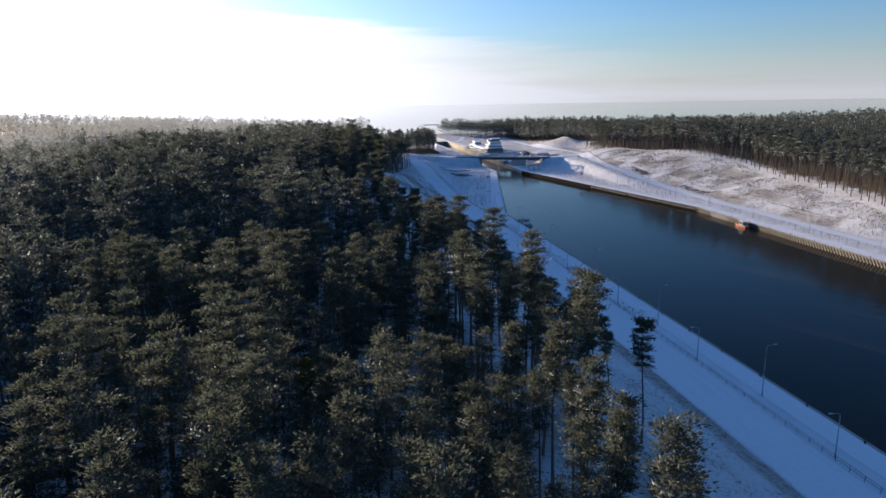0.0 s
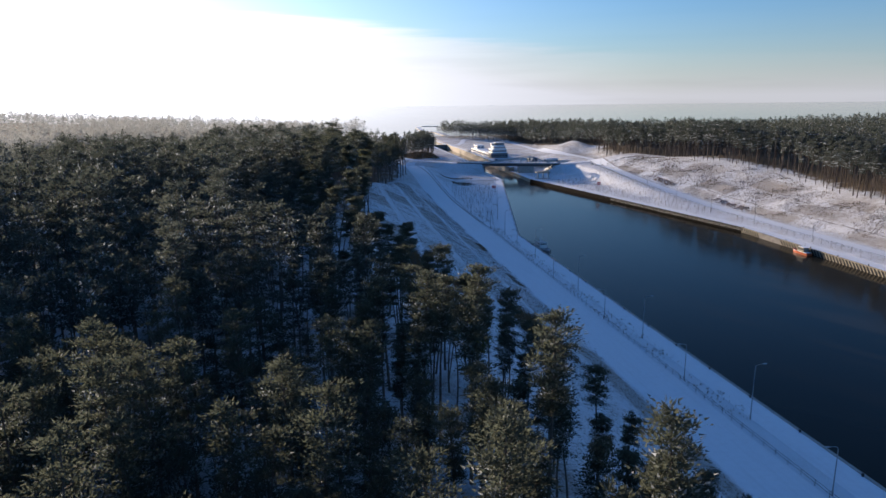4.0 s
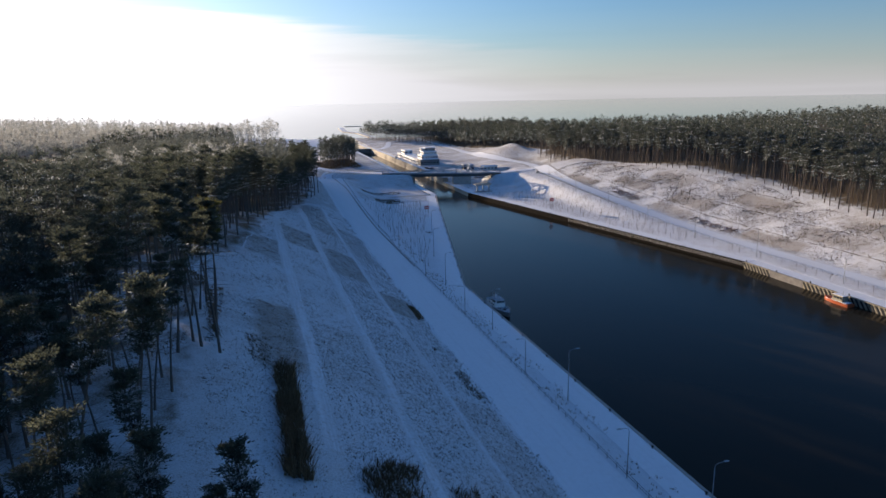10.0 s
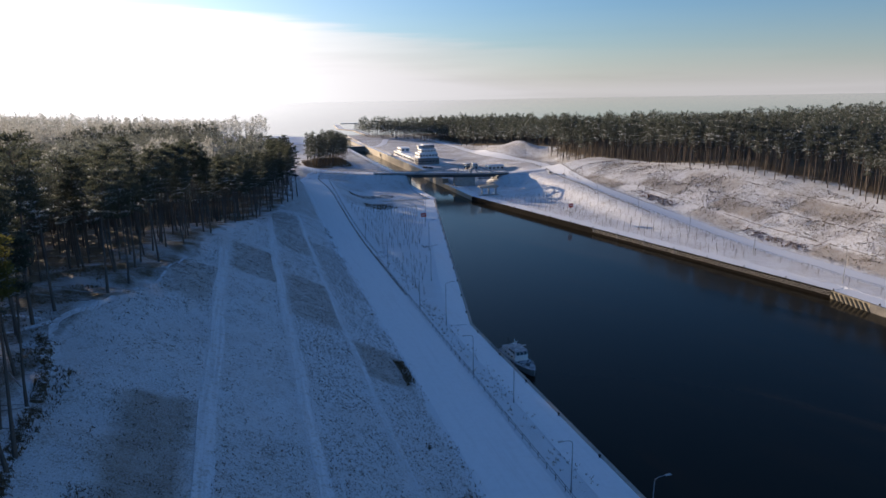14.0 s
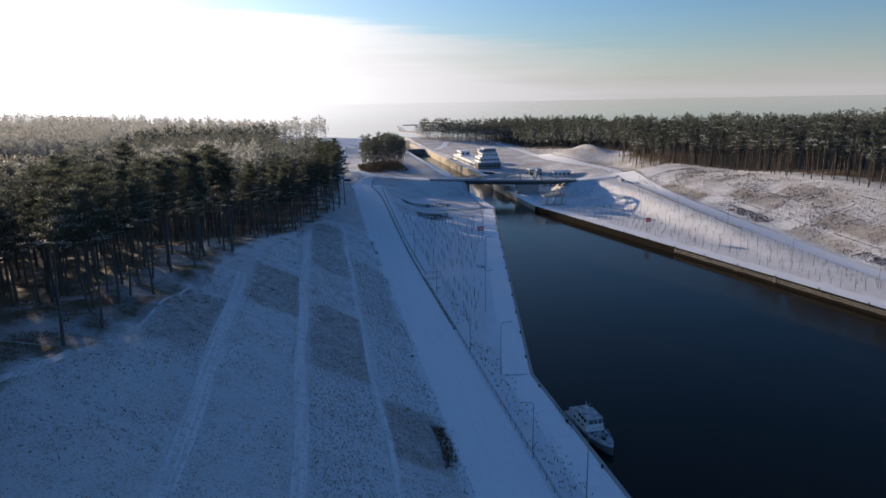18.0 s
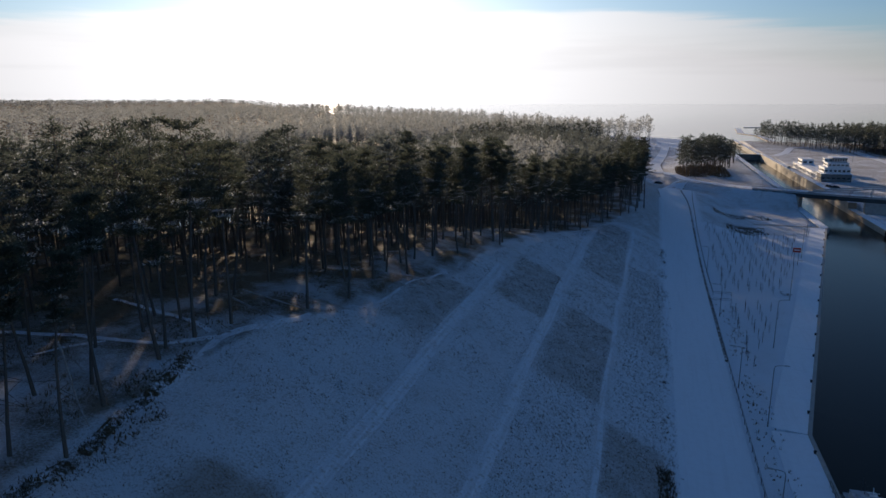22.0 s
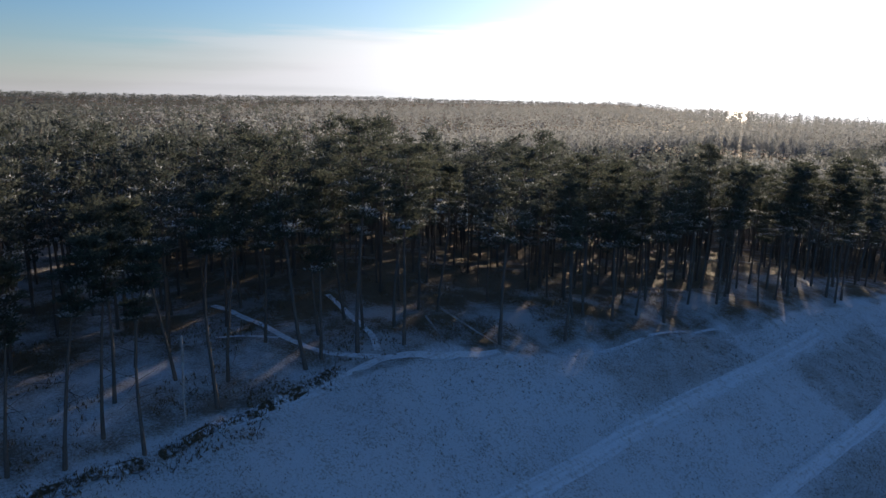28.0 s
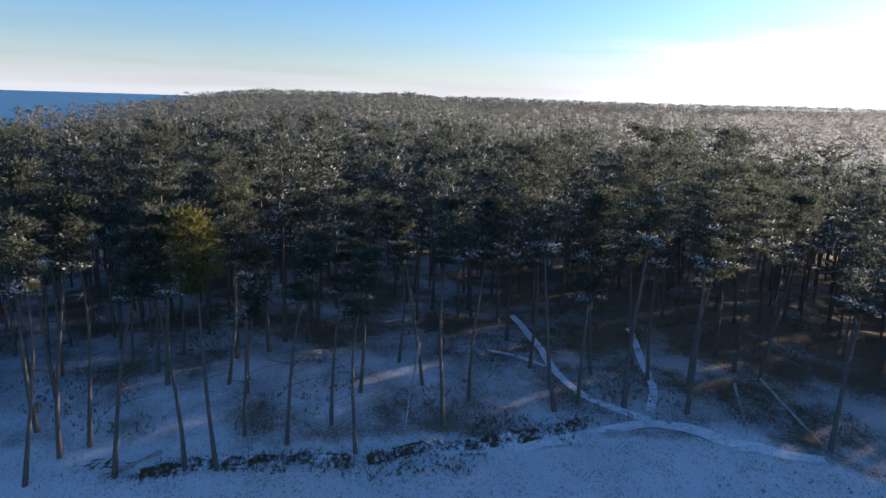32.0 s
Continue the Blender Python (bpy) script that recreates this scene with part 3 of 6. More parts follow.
def build_quay(name, side, label):
    """A promenade slab with a concrete wall below, cut into bays."""
    root = tagged(new(name), label, "quay", kind="structure")
    bend = BEND_L if side < 0 else BEND_R
    edge = 87.5 if side < 0 else 188.0
    end = 130.0 if side < 0 else 150.5
    stops = list(np.arange(24, bend - 10, 14.2)) + [bend]
    if side > 0:
        stops = stops[:-2] + [286.0, 300.0, bend]
    n = 14
    stops += [bend + (GATE_Y - bend) * (k + 1) / n for k in range(n)]
    for y0, y1 in zip(stops, stops[1:]):
        p, q = [Vector((*quay_line(side, [y])[0], 0)) for y in (y0, y1)]
        way = (q - p).normalized()
        out = Vector((way.y, -way.x, 0)) * (-side)  # towards the water
        p, q = p + way * 0.02, q - way * 0.02
        back = 5.8
        b = bmesh.new()
        loft(b, [[p - out * back + Vector((0, 0, -0.5)), p + Vector((0, 0, -0.5)), p + Vector((0, 0, 0.05)), p - out * back + Vector((0, 0, 0.05))],
                 [q - out * back + Vector((0, 0, -0.5)), q + Vector((0, 0, -0.5)), q + Vector((0, 0, 0.05)), q - out * back + Vector((0, 0, 0.05))]])
        bmesh.ops.recalc_face_normals(b, faces=b.faces)
        part("promenade_slab", b, M_SNOW, root)
        b = bmesh.new()
        loft(b, [[p - out * 0.8 + Vector((0, 0, -6)), p + out * 0.12 + Vector((0, 0, -6)), p + out * 0.12 + Vector((0, 0, 0.12)), p - out * 0.5 + Vector((0, 0, 0.12)), p - out * 0.8 + Vector((0, 0, -0.6))],
                 [q - out * 0.8 + Vector((0, 0, -6)), q + out * 0.12 + Vector((0, 0, -6)), q + out * 0.12 + Vector((0, 0, 0.12)), q - out * 0.5 + Vector((0, 0, 0.12)), q - out * 0.8 + Vector((0, 0, -0.6))]])
        bmesh.ops.recalc_face_normals(b, faces=b.faces)
        striped = side > 0 and y1 <= bend + 1 and y0 != 286.0
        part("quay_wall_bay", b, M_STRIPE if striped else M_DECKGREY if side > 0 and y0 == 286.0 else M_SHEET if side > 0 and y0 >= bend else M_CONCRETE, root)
        length = (q - p).length
        if striped:
            k = int(length / 1.45)
            for j in range(k):
                c = p + way * ((j + 0.5) * length / k) + out * 0.135
                b = bmesh.new()
                low, high = c - way * 1.1, c + way * 0.4
                loft(b, [[low + Vector((0, 0, WATER - 0.1)), low + way * 0.62 + Vector((0, 0, WATER - 0.1)), high + way * 0.62 + Vector((0, 0, -0.1)), high + Vector((0, 0, -0.1))],
                         [v + out * 0.14 for v in (low + Vector((0, 0, WATER - 0.1)), low + way * 0.62 + Vector((0, 0, WATER - 0.1)), high + way * 0.62 + Vector((0, 0, -0.1)), high + Vector((0, 0, -0.1)))]])
                bmesh.ops.recalc_face_normals(b, faces=b.faces)
                part("stripe", b, M_BLACK, root)
        elif side > 0 and bend <= y0 < 405:
            for zz in (-0.3, -0.72, -1.14):
                b = bmesh.new()
                tube(b, p + out * 0.28 + Vector((0, 0, zz)), q + out * 0.28 + Vector((0, 0, zz)), 0.07, sides=6)
                part("fender_beam", b, M_CONCRETE, root)
            if y0 > 345:
                b = bmesh.new()
                box(b, q.x + out.x * 0.25, q.y + out.y * 0.25, -0.7, 0.3, 0.3, 1.6)
                part("fender_post", b, M_DECKGREY, root)
    return root


build_quay("quay_left", -1, "snow-covered concrete quay promenade beside the canal basin")
build_quay("quay_right", 1, "snowed quay with black and cream striped wall and fender beams")

# mooring bollards along both edges
b = bmesh.new()
tube(b, (0, 0, 0), (0, 0, 0.35), 0.16, 0.13)
tube(b, (0, 0, 0.35), (0, 0, 0.5), 0.24, 0.2)
first = tagged(part("bollard", b, M_BLACK), "black cast-iron mooring bollard on the quay edge", "bollard", "bollards along the quay")
first.location = (86.8, 60, 0.05)
for y in range(74, 500, 14):
    copy_thing(first, pose(float(quay_left(y)) - 0.7, y, 0.05))
for y in range(200, 500, 14):
    copy_thing(first, pose(float(quay_right(y)) + 0.7, y, 0.05))


# ---- the lock: walls, gates and the far channel ----
def lock_wall(name, x, face, y0, y1, z0, material, label):
    root = tagged(new(name), label, "lock wall", kind="structure")
    n = max(1, int((y1 - y0) / 18))
    for k in range(n):
        a0, a1 = y0 + (y1 - y0) * k / n + 0.02, y0 + (y1 - y0) * (k + 1) / n - 0.02
        b = bmesh.new()
        box(b, x - face * 1.8, (a0 + a1) / 2, (z0 - 7) / 2, 3.6, a1 - a0, z0 + 7.1, bevel=0.06)
        part("wall_block", b, material, root)
        b = bmesh.new()
        box(b, x - face * 1.9, (a0 + a1) / 2, z0 + 0.09, 3.2, a1 - a0, 0.07)
        part("snow_cap", b, M_SNOW, root)
    return root


lock_wall("lock_wall_left", 131, 1, GATE_Y, 560, 0.1, M_CONCRETE, "grey concrete channel wall under the bridge")
lock_wall("lock_wall_right", 150.5, -1, GATE_Y, 560, 0.1, M_SUNTONE_CONCRETE, "concrete channel wall under the bridge with a sunlit tone in its colour")
lock_wall("lock_chamber_left", 131, 1, 560, 838, 3.1, M_CONCRETE, "long concrete lock chamber wall with snow on top")
lock_wall("lock_chamber_right", 150.5, -1, 560, 838, 3.1, M_SUNTONE_CONCRETE, "long sand-coloured concrete lock chamber wall")
lock_wall("channel_left", 131, 1, 838, 1060, 1.6, M_CONCRETE, "concrete wall of the outer channel")
lock_wall("channel_right", 150.5, -1, 838, 1060, 1.6, M_CONCRETE, "concrete wall of the outer channel")

bm = bmesh.new()
box(bm, 116.5, GATE_Y + 1.2, -0.25, 27, 2.6, 0.62, bevel=0.05)
tagged(part("quay_end_wall", bm, M_CONCRETE), "low concrete end wall of the quay", "wall", kind="structure")


def lock_gate(y):
    g = thing("lock_gate", "grey lock gate with snowed walkway closing the chamber", "lock gate", pose(140.75, y, 0))
    b = bmesh.new()
    box(b, 0, 0, -1.2, 19.4, 0.9, 7.6, bevel=0.05)
    part("gate_leaf", b, M_DECKGREY, g)
    b = bmesh.new()
    box(b, 0, 0, 2.75, 19.4, 1.6, 0.2)
    part("walkway", b, M_SNOW, g)
    for s in (-0.7, 0.7):
        b = bmesh.new()
        box(b, 0, s, 3.9, 19.4, 0.06, 0.07)
        part("handrail", b, M_STEEL, g)


lock_gate(838)


# ---- roads, tracks and planted beds on the ground ----
ROAD_L = [(72.3, y) for y in range(26, 520, 20)] + [(72.0, 520), (70.5, 545), (70.5, 570), (74, 590), (80, 600)]
tagged(drape("road_left", ROAD_L, 10.4, 0.09, M_ROAD), "smooth snow-covered service road along the bank", "road", kind="structure")
ROAD_R = [(206.5, y) for y in range(60, 460, 20)] + [(207.5, 470), (211, 500), (216, 530), (222, 560), (228, 590), (229, 615), (225, 640), (221, 680), (226, 740), (234, 800), (238, 880), (236, 990)]
tagged(drape("road_right", ROAD_R, 8.6, 0.09, M_ROAD), "snow-covered road rising to the bridge", "road", kind="structure")
tagged(drape("road_lock", [(111, 571.6), (98, 580), (88, 590), (80, 603), (72, 632), (66, 665), (64, 720), (70, 800), (74, 900)], 7.5, 0.15, M_ROAD), "snowed road from the bridge round the tree island", "road", kind="structure")
tagged(drape("road_wood", [(71, 634), (57, 652), (40, 664), (18, 672)], 6.0, 0.16, M_ROAD), "snowed side road into the wood", "road", kind="structure")
tagged(drape("road_bridge_end", [(187, 546.6), (200, 551), (212, 556), (222, 563)], 7.5, 0.15, M_ROAD), "snowed road at the bridge's far end", "road", kind="structure")
tagged(drape("road_lagoon", [(160, 830), (175, 870), (190, 930), (240, 960), (300, 965)], 6.5, 0.12, M_ROAD), "snowed road near the lagoon", "road", kind="structure")
def verge(name, line, off, label):
    """A strip of dark matted grass along a road's edge."""
    pts = [Vector(p) for p in line]
    out = []
    for i, p in enumerate(pts):
        way = (pts[min(i + 1, len(pts) - 1)] - pts[max(i - 1, 0)]).normalized()
        out.append((p.x + way.y * off, p.y - way.x * off))
    tagged(drape(name, out, 0.7, 0.08, M_DITCH), label, "verge", kind="structure")


for i, (line, off) in enumerate(((ROAD_R[18:], 4.7), (ROAD_R[18:], -4.7), (ROAD_L[:-3], -5.5), (ROAD_L[16:-1], 5.5), ([(98, 580), (88, 590), (80, 603), (72, 632), (66, 665), (64, 720), (70, 800), (74, 900)], 4.2), ([(98, 580), (88, 590)], -4.2))):
    verge(f"verge_{i + 1}", line, off, "rough grassy verge showing through snow beside the road")
for i, (x, y0, y1) in enumerate(((32.3, 200, 346), (44.4, 150, 430), (56.2, 120, 446))):
    tagged(drape(f"track_{i + 1}", [(x + 0.4 * math.sin(y / 31) + 0.25 * math.sin(y / 7.3 + x), y) for y in range(y0, y1, 3)], (2.0, 1.7, 0.8)[i], 0.05, M_TRACK), "wide trodden snow track between planted strips", "track", kind="structure")
for i, (x, y0, y1) in enumerate(((222.3, 250, 470), (233.8, 270, 468), (247.6, 345, 420))):
    tagged(drape(f"drain_{i + 1}", [(x + 0.15 * math.sin(y / 9), y) for y in range(y0, y1, 4)], 0.55, 0.06, M_DITCH), "shallow grassy drain along the far slope", "drain", kind="structure")
for i, (y, x0, x1) in enumerate(((380.5, 212, 247), (411.5, 213, 248), (349.3, 213, 247), (433.3, 213, 234), (316, 213, 245))):
    tagged(drape(f"bed_edge_{i + 1}", [(x, y + 0.2 * math.sin(x / 3)) for x in range(x0, x1, 3)], 0.45, 0.055, M_DITCH), "narrow furrow between planted beds", "furrow", kind="structure")
tagged(drape("track_edge", [(float(wood_edge_left(y)) + 3.2 + 0.8 * math.sin(y / 9), y) for y in range(296, 330, 6)], 0.45, 0.07, M_TRACK), "trodden snow path along the wood's edge", "track", kind="structure")
def smooth_line(pts, k=5):
    """A rounded line through the points."""
    p = [Vector(q) for q in pts]
    p = [p[0] * 2 - p[1], *p, p[-1] * 2 - p[-2]]
    out = []
    for p0, p1, p2, p3 in zip(p, p[1:], p[2:], p[3:]):
        for j in range(k):
            t = j / k
            out.append(tuple(0.5 * (2 * p1 + (p2 - p0) * t + (2 * p0 - 5 * p1 + 4 * p2 - p3) * t * t + (3 * p1 - p0 - 3 * p2 + p3) * t * t * t)))
    return out + [tuple(p[-2])]


DITCH = smooth_line([(18.2, 232), (17.3, 236), (16.9, 243), (16.2, 250.2), (15.2, 257), (13.8, 263.5), (12, 268.2)])
tagged(drape("ditch", DITCH, 1.3, 0.08, M_DITCH, 1.2), "shallow ditch of dark matted grass by the wood", "ditch", kind="structure")
for i, pts in enumerate((
        [(-7.9, 279.2), (0.3, 277.7), (6.5, 276.7), (10.6, 274.9)],
        [(-15.9, 266.3), (-4.1, 267.3), (3.8, 267.7), (8.7, 270.1), (11.8, 274.5)],
        [(-2.9, 261.4), (-0.2, 264.7), (2.4, 266.9)],
        [(16.3, 248.9), (15.7, 256.3), (14.6, 264.2), (12.3, 274.3), (15.8, 280.5), (17.5, 287.5)])):
    tagged(drape(f"wood_path_{i + 1}", smooth_line(pts), (0.8, 0.85, 0.6, 1.1)[i], 0.05 + 0.006 * i, M_TRACK, 1.5),
           "snow-filled footpath winding into the wood", "path", kind="structure")

# ---- pines ----
def spray_faces(bases, ways, length, width, rng):
    """Short needle tufts, one triangle each: two corners at the twig and one at the tip."""
    n = len(bases)
    side = np.cross(ways, rng.normal(size=(n, 3)))
    side /= np.linalg.norm(side, axis=1, keepdims=True) + 1e-9
    l, w = length * rng.uniform(0.6, 1.4, (n, 1)), width * rng.uniform(0.7, 1.3, (n, 1))
    v = np.stack([bases + side * w * 0.5, bases - side * w * 0.5, bases + ways * l], 1)
    return v.reshape(-1, 3), np.arange(n * 3).reshape(-1, 3)


def stick(points, radii, sides):
    """A tapering tube as triangles."""
    ang = np.arange(sides) * 2 * np.pi / sides
    ring = np.stack([np.cos(ang), np.sin(ang), 0 * ang], 1)
    v = np.concatenate([p + ring * r for p, r in zip(points, radii)])
    f = []
    for k in range(len(points) - 1):
        for s in range(sides):
            p, q = k * sides + s, k * sides + (s + 1) % sides
            f += [(p, q, q + sides), (p, q + sides, p + sides)]
    return v, np.array(f)


def limb(p, q, r, sides=3):
    """A thin branch."""
    p, q = np.asarray(p), np.asarray(q)
    w = q - p
    a1 = np.cross(w, (0.3, 0.2, 1.0))
    a1 = a1 / (np.linalg.norm(a1) + 1e-9)
    a2 = np.cross(w, a1)
    a2 = a2 / (np.linalg.norm(a2) + 1e-9)
    ang = np.arange(sides) * 2 * np.pi / sides
    ring = np.cos(ang)[:, None] * a1 + np.sin(ang)[:, None] * a2
    v = np.concatenate([p + ring * r, q + ring * r * 0.35])
    f = []
    for s in range(sides):
        t = (s + 1) % sides
        f += [(s, t, t + sides), (s, t + sides, s + sides)]
    return v, np.array(f)


def join(pieces):
    verts, faces, at = [], [], 0
    for v, f in pieces:
        verts.append(v)
        faces.append(f + at)
        at += len(v)
    return np.concatenate(verts), np.concatenate(faces)


def pine(seed, tall, crown, reach, branches, clumps, sprays, size, puff, conic=0.4, lean=0.4, dead=6, sides=7):
    """One pine: trunk with limbs, and a crown of whorled branches that carry flat pads of needle tufts, with snow on the pads' tops.
    crown: the share of its height that carries needles. size: a tuft's length. puff: a pad's width."""
    rng = np.random.default_rng(seed)
    levels = np.linspace(0, 1, 7 if sides > 5 else 3)
    bend = rng.normal(0, lean, 2)
    wob = rng.uniform(0, 6, 2)

    def stem(t):
        return np.array([bend[0] * t * t + 0.3 * lean * math.sin(4 * t + wob[0]), bend[1] * t * t + 0.3 * lean * math.sin(5 * t + wob[1]), t * tall * 0.97])

    wood = [stick([stem(t) - np.array([0, 0, 0.5 * (t == 0)]) for t in levels], [0.0082 * tall * (1 - 0.84 * t) + 0.05 * (t == 0) + 0.015 for t in levels], sides)]
    bases, ways, snow = [], [], []

    def pad(c, along, wide, flat, load):
        out = rng.normal(0, 0.5, (sprays, 3)) * np.array([1, 1, flat])
        w = out * np.array([1, 1, 0.6]) + along * 0.3 + np.array([0, 0, 0.4]) + rng.normal(0, 0.3, (sprays, 3))
        bases.append(c + out * wide)
        ways.append(w / np.linalg.norm(w, axis=1, keepdims=True))
        snow.append(np.clip(0.45 + out[:, 2] / flat * 0.75, 0, 1) * load)

    whorls = max(3, branches // 4)
    for k in range(branches):
        ring = min(k // 4, whorls - 1)
        t = 1 - crown * (1 - (ring + 0.45) / whorls) ** 0.9 + rng.normal(0, 0.25) * crown / whorls
        t = min(t, 0.985)
        u = min((1 - t) / crown, 1.0)  # 0 at the top, 1 at the crown's foot
        shape = (0.22 + 0.78 * (u ** 0.75 if u < 0.75 else 0.75 ** 0.75 * (1 - (u - 0.75) * 0.9))) * conic + (1 - conic) * math.sqrt(max(0.05, 1 - (2 * u - 0.75) ** 2 * 0.62))
        az = (k % 4) * 1.571 + ring * 0.83 + rng.uniform(-0.45, 0.45)
        r = reach * shape * rng.uniform(0.55, 1.2)
        rise = r * (0.62 - 0.7 * u) + rng.uniform(-0.15, 0.25)
        p = stem(t)
        along, across = np.array([math.cos(az), math.sin(az), 0.0]), np.array([-math.sin(az), math.cos(az), 0.0])
        q = p + along * r + np.array([0, 0, rise])
        if sides > 4:
            wood.append(limb(p, q, 0.012 * r + 0.02))
        load = rng.uniform(0.25, 1.0) * (0.35 + 0.65 * u)
        for c in range(clumps):
            g = 0.3 + 0.74 * (c + rng.uniform(0.1, 0.9)) / clumps
            spread = rng.uniform(-1, 1) * r * 0.4 * math.sin(min(g, 1.0) * 2.6)
            s = p + (q - p) * g + across * spread + np.array([0, 0, rng.normal(0, 0.05) * r + 0.12 * abs(spread)])
            pad(s, along, puff * rng.uniform(0.7, 1.25), 0.4, load)
    for k in range(3):  # the leader
        pad(stem(1.0) + np.array([0, 0, (0.35 - k * 0.6) * puff]), np.zeros(3), puff * (0.25 + 0.25 * k), 0.9, 0.4)
    for k in range(dead):
        t = rng.uniform(0.3, max(0.36, 1 - crown + 0.02))
        az = rng.uniform(0, 6.28)
        p = stem(t)
        wood.append(limb(p, p + np.array([math.cos(az), math.sin(az), rng.uniform(-0.3, 0.25)]) * rng.uniform(0.8, 2.4), 0.035))
    v, f = spray_faces(np.concatenate(bases), np.concatenate(ways), size, size * 0.5, rng)
    return join(wood), (v, f, np.repeat(np.concatenate(snow), 3))


def scatter(rng, x0, x1, y0, y1, gap):
    """Jittered grid of places."""
    gx, gy = np.meshgrid(np.arange(x0, x1, gap), np.arange(y0, y1, gap))
    gx = gx + (np.arange(gx.shape[0]) % 2)[:, None] * gap * 0.5 + rng.uniform(-0.38, 0.38, gx.shape) * gap
    gy = gy + rng.uniform(-0.38, 0.38, gy.shape) * gap
    return gx.ravel(), gy.ravel()


def near_templates():
    out = []
    spec = [  # height, crown share, reach, branches, conic, yellowish
        (16, 0.62, 2.3, 34, 0.7), (17, 0.55, 2.1, 32, 0.6), (15, 0.7, 2.4, 36, 0.8),
        (21, 0.42, 2.6, 34, 0.45), (22.5, 0.38, 2.8, 32, 0.3), (20, 0.48, 2.5, 36, 0.55), (19, 0.36, 2.2, 28, 0.4), (23.5, 0.45, 3.0, 40, 0.4),
        (18.5, 0.31, 1.6, 26, 0.4), (20.5, 0.28, 1.75, 26, 0.35), (16.5, 0.36, 1.5, 26, 0.5)]
    for i, (h, c, r, b, con) in enumerate(spec):
        out.append((h, pine(100 + i, h, c, r, b, 8, 22, 0.26, 0.62 if r > 1.65 else 0.48, con, 0.5 + 0.7 * (i > 2), 4 + 12 * (i > 2))))
    return out


# trees that stand out at the wood's edge: x, y, height
EDGE_TREES = [
    (18.5, 229.8, 22), (18.4, 224.0, 21), (16.4, 225.6, 22), (14.6, 227.2, 21), (13.6, 222.4, 23), (17.6, 234.9, 20), (17.8, 237.8, 21), (13.9, 239.4, 17), (15.3, 242.4, 19), (12.7, 245.8, 18), (15.7, 248.0, 18), (12.9, 255.3, 21),
    (9.1, 258.6, 20), (0.7, 251.9, 17), (5.8, 254.3, 19), (10.6, 266.5, 25), (9.0, 268.4, 20), (10.4, 272.9, 26), (11.3, 277.6, 23), (15.9, 288.5, 24), (4.9, 288.8, 20),
    (17.4, 299.4, 21), (16.9, 309.6, 22), (20.0, 317.5, 23), (53.6, 469.8, 24), (56.5, 477.3, 21), (59.7, 487.8, 25), (57.0, 484.0, 22), (20.9, 169.4, 12), (24.1, 171.0, 15), (27.8, 137.1, 15), (37.1, 71.4, 17), (32.6, 73.6, 18), (-4.4, 65.9, 12),
]
GOLDEN = {(17.8, 237.8), (-4.4, 65.9), (27.8, 137.1)}


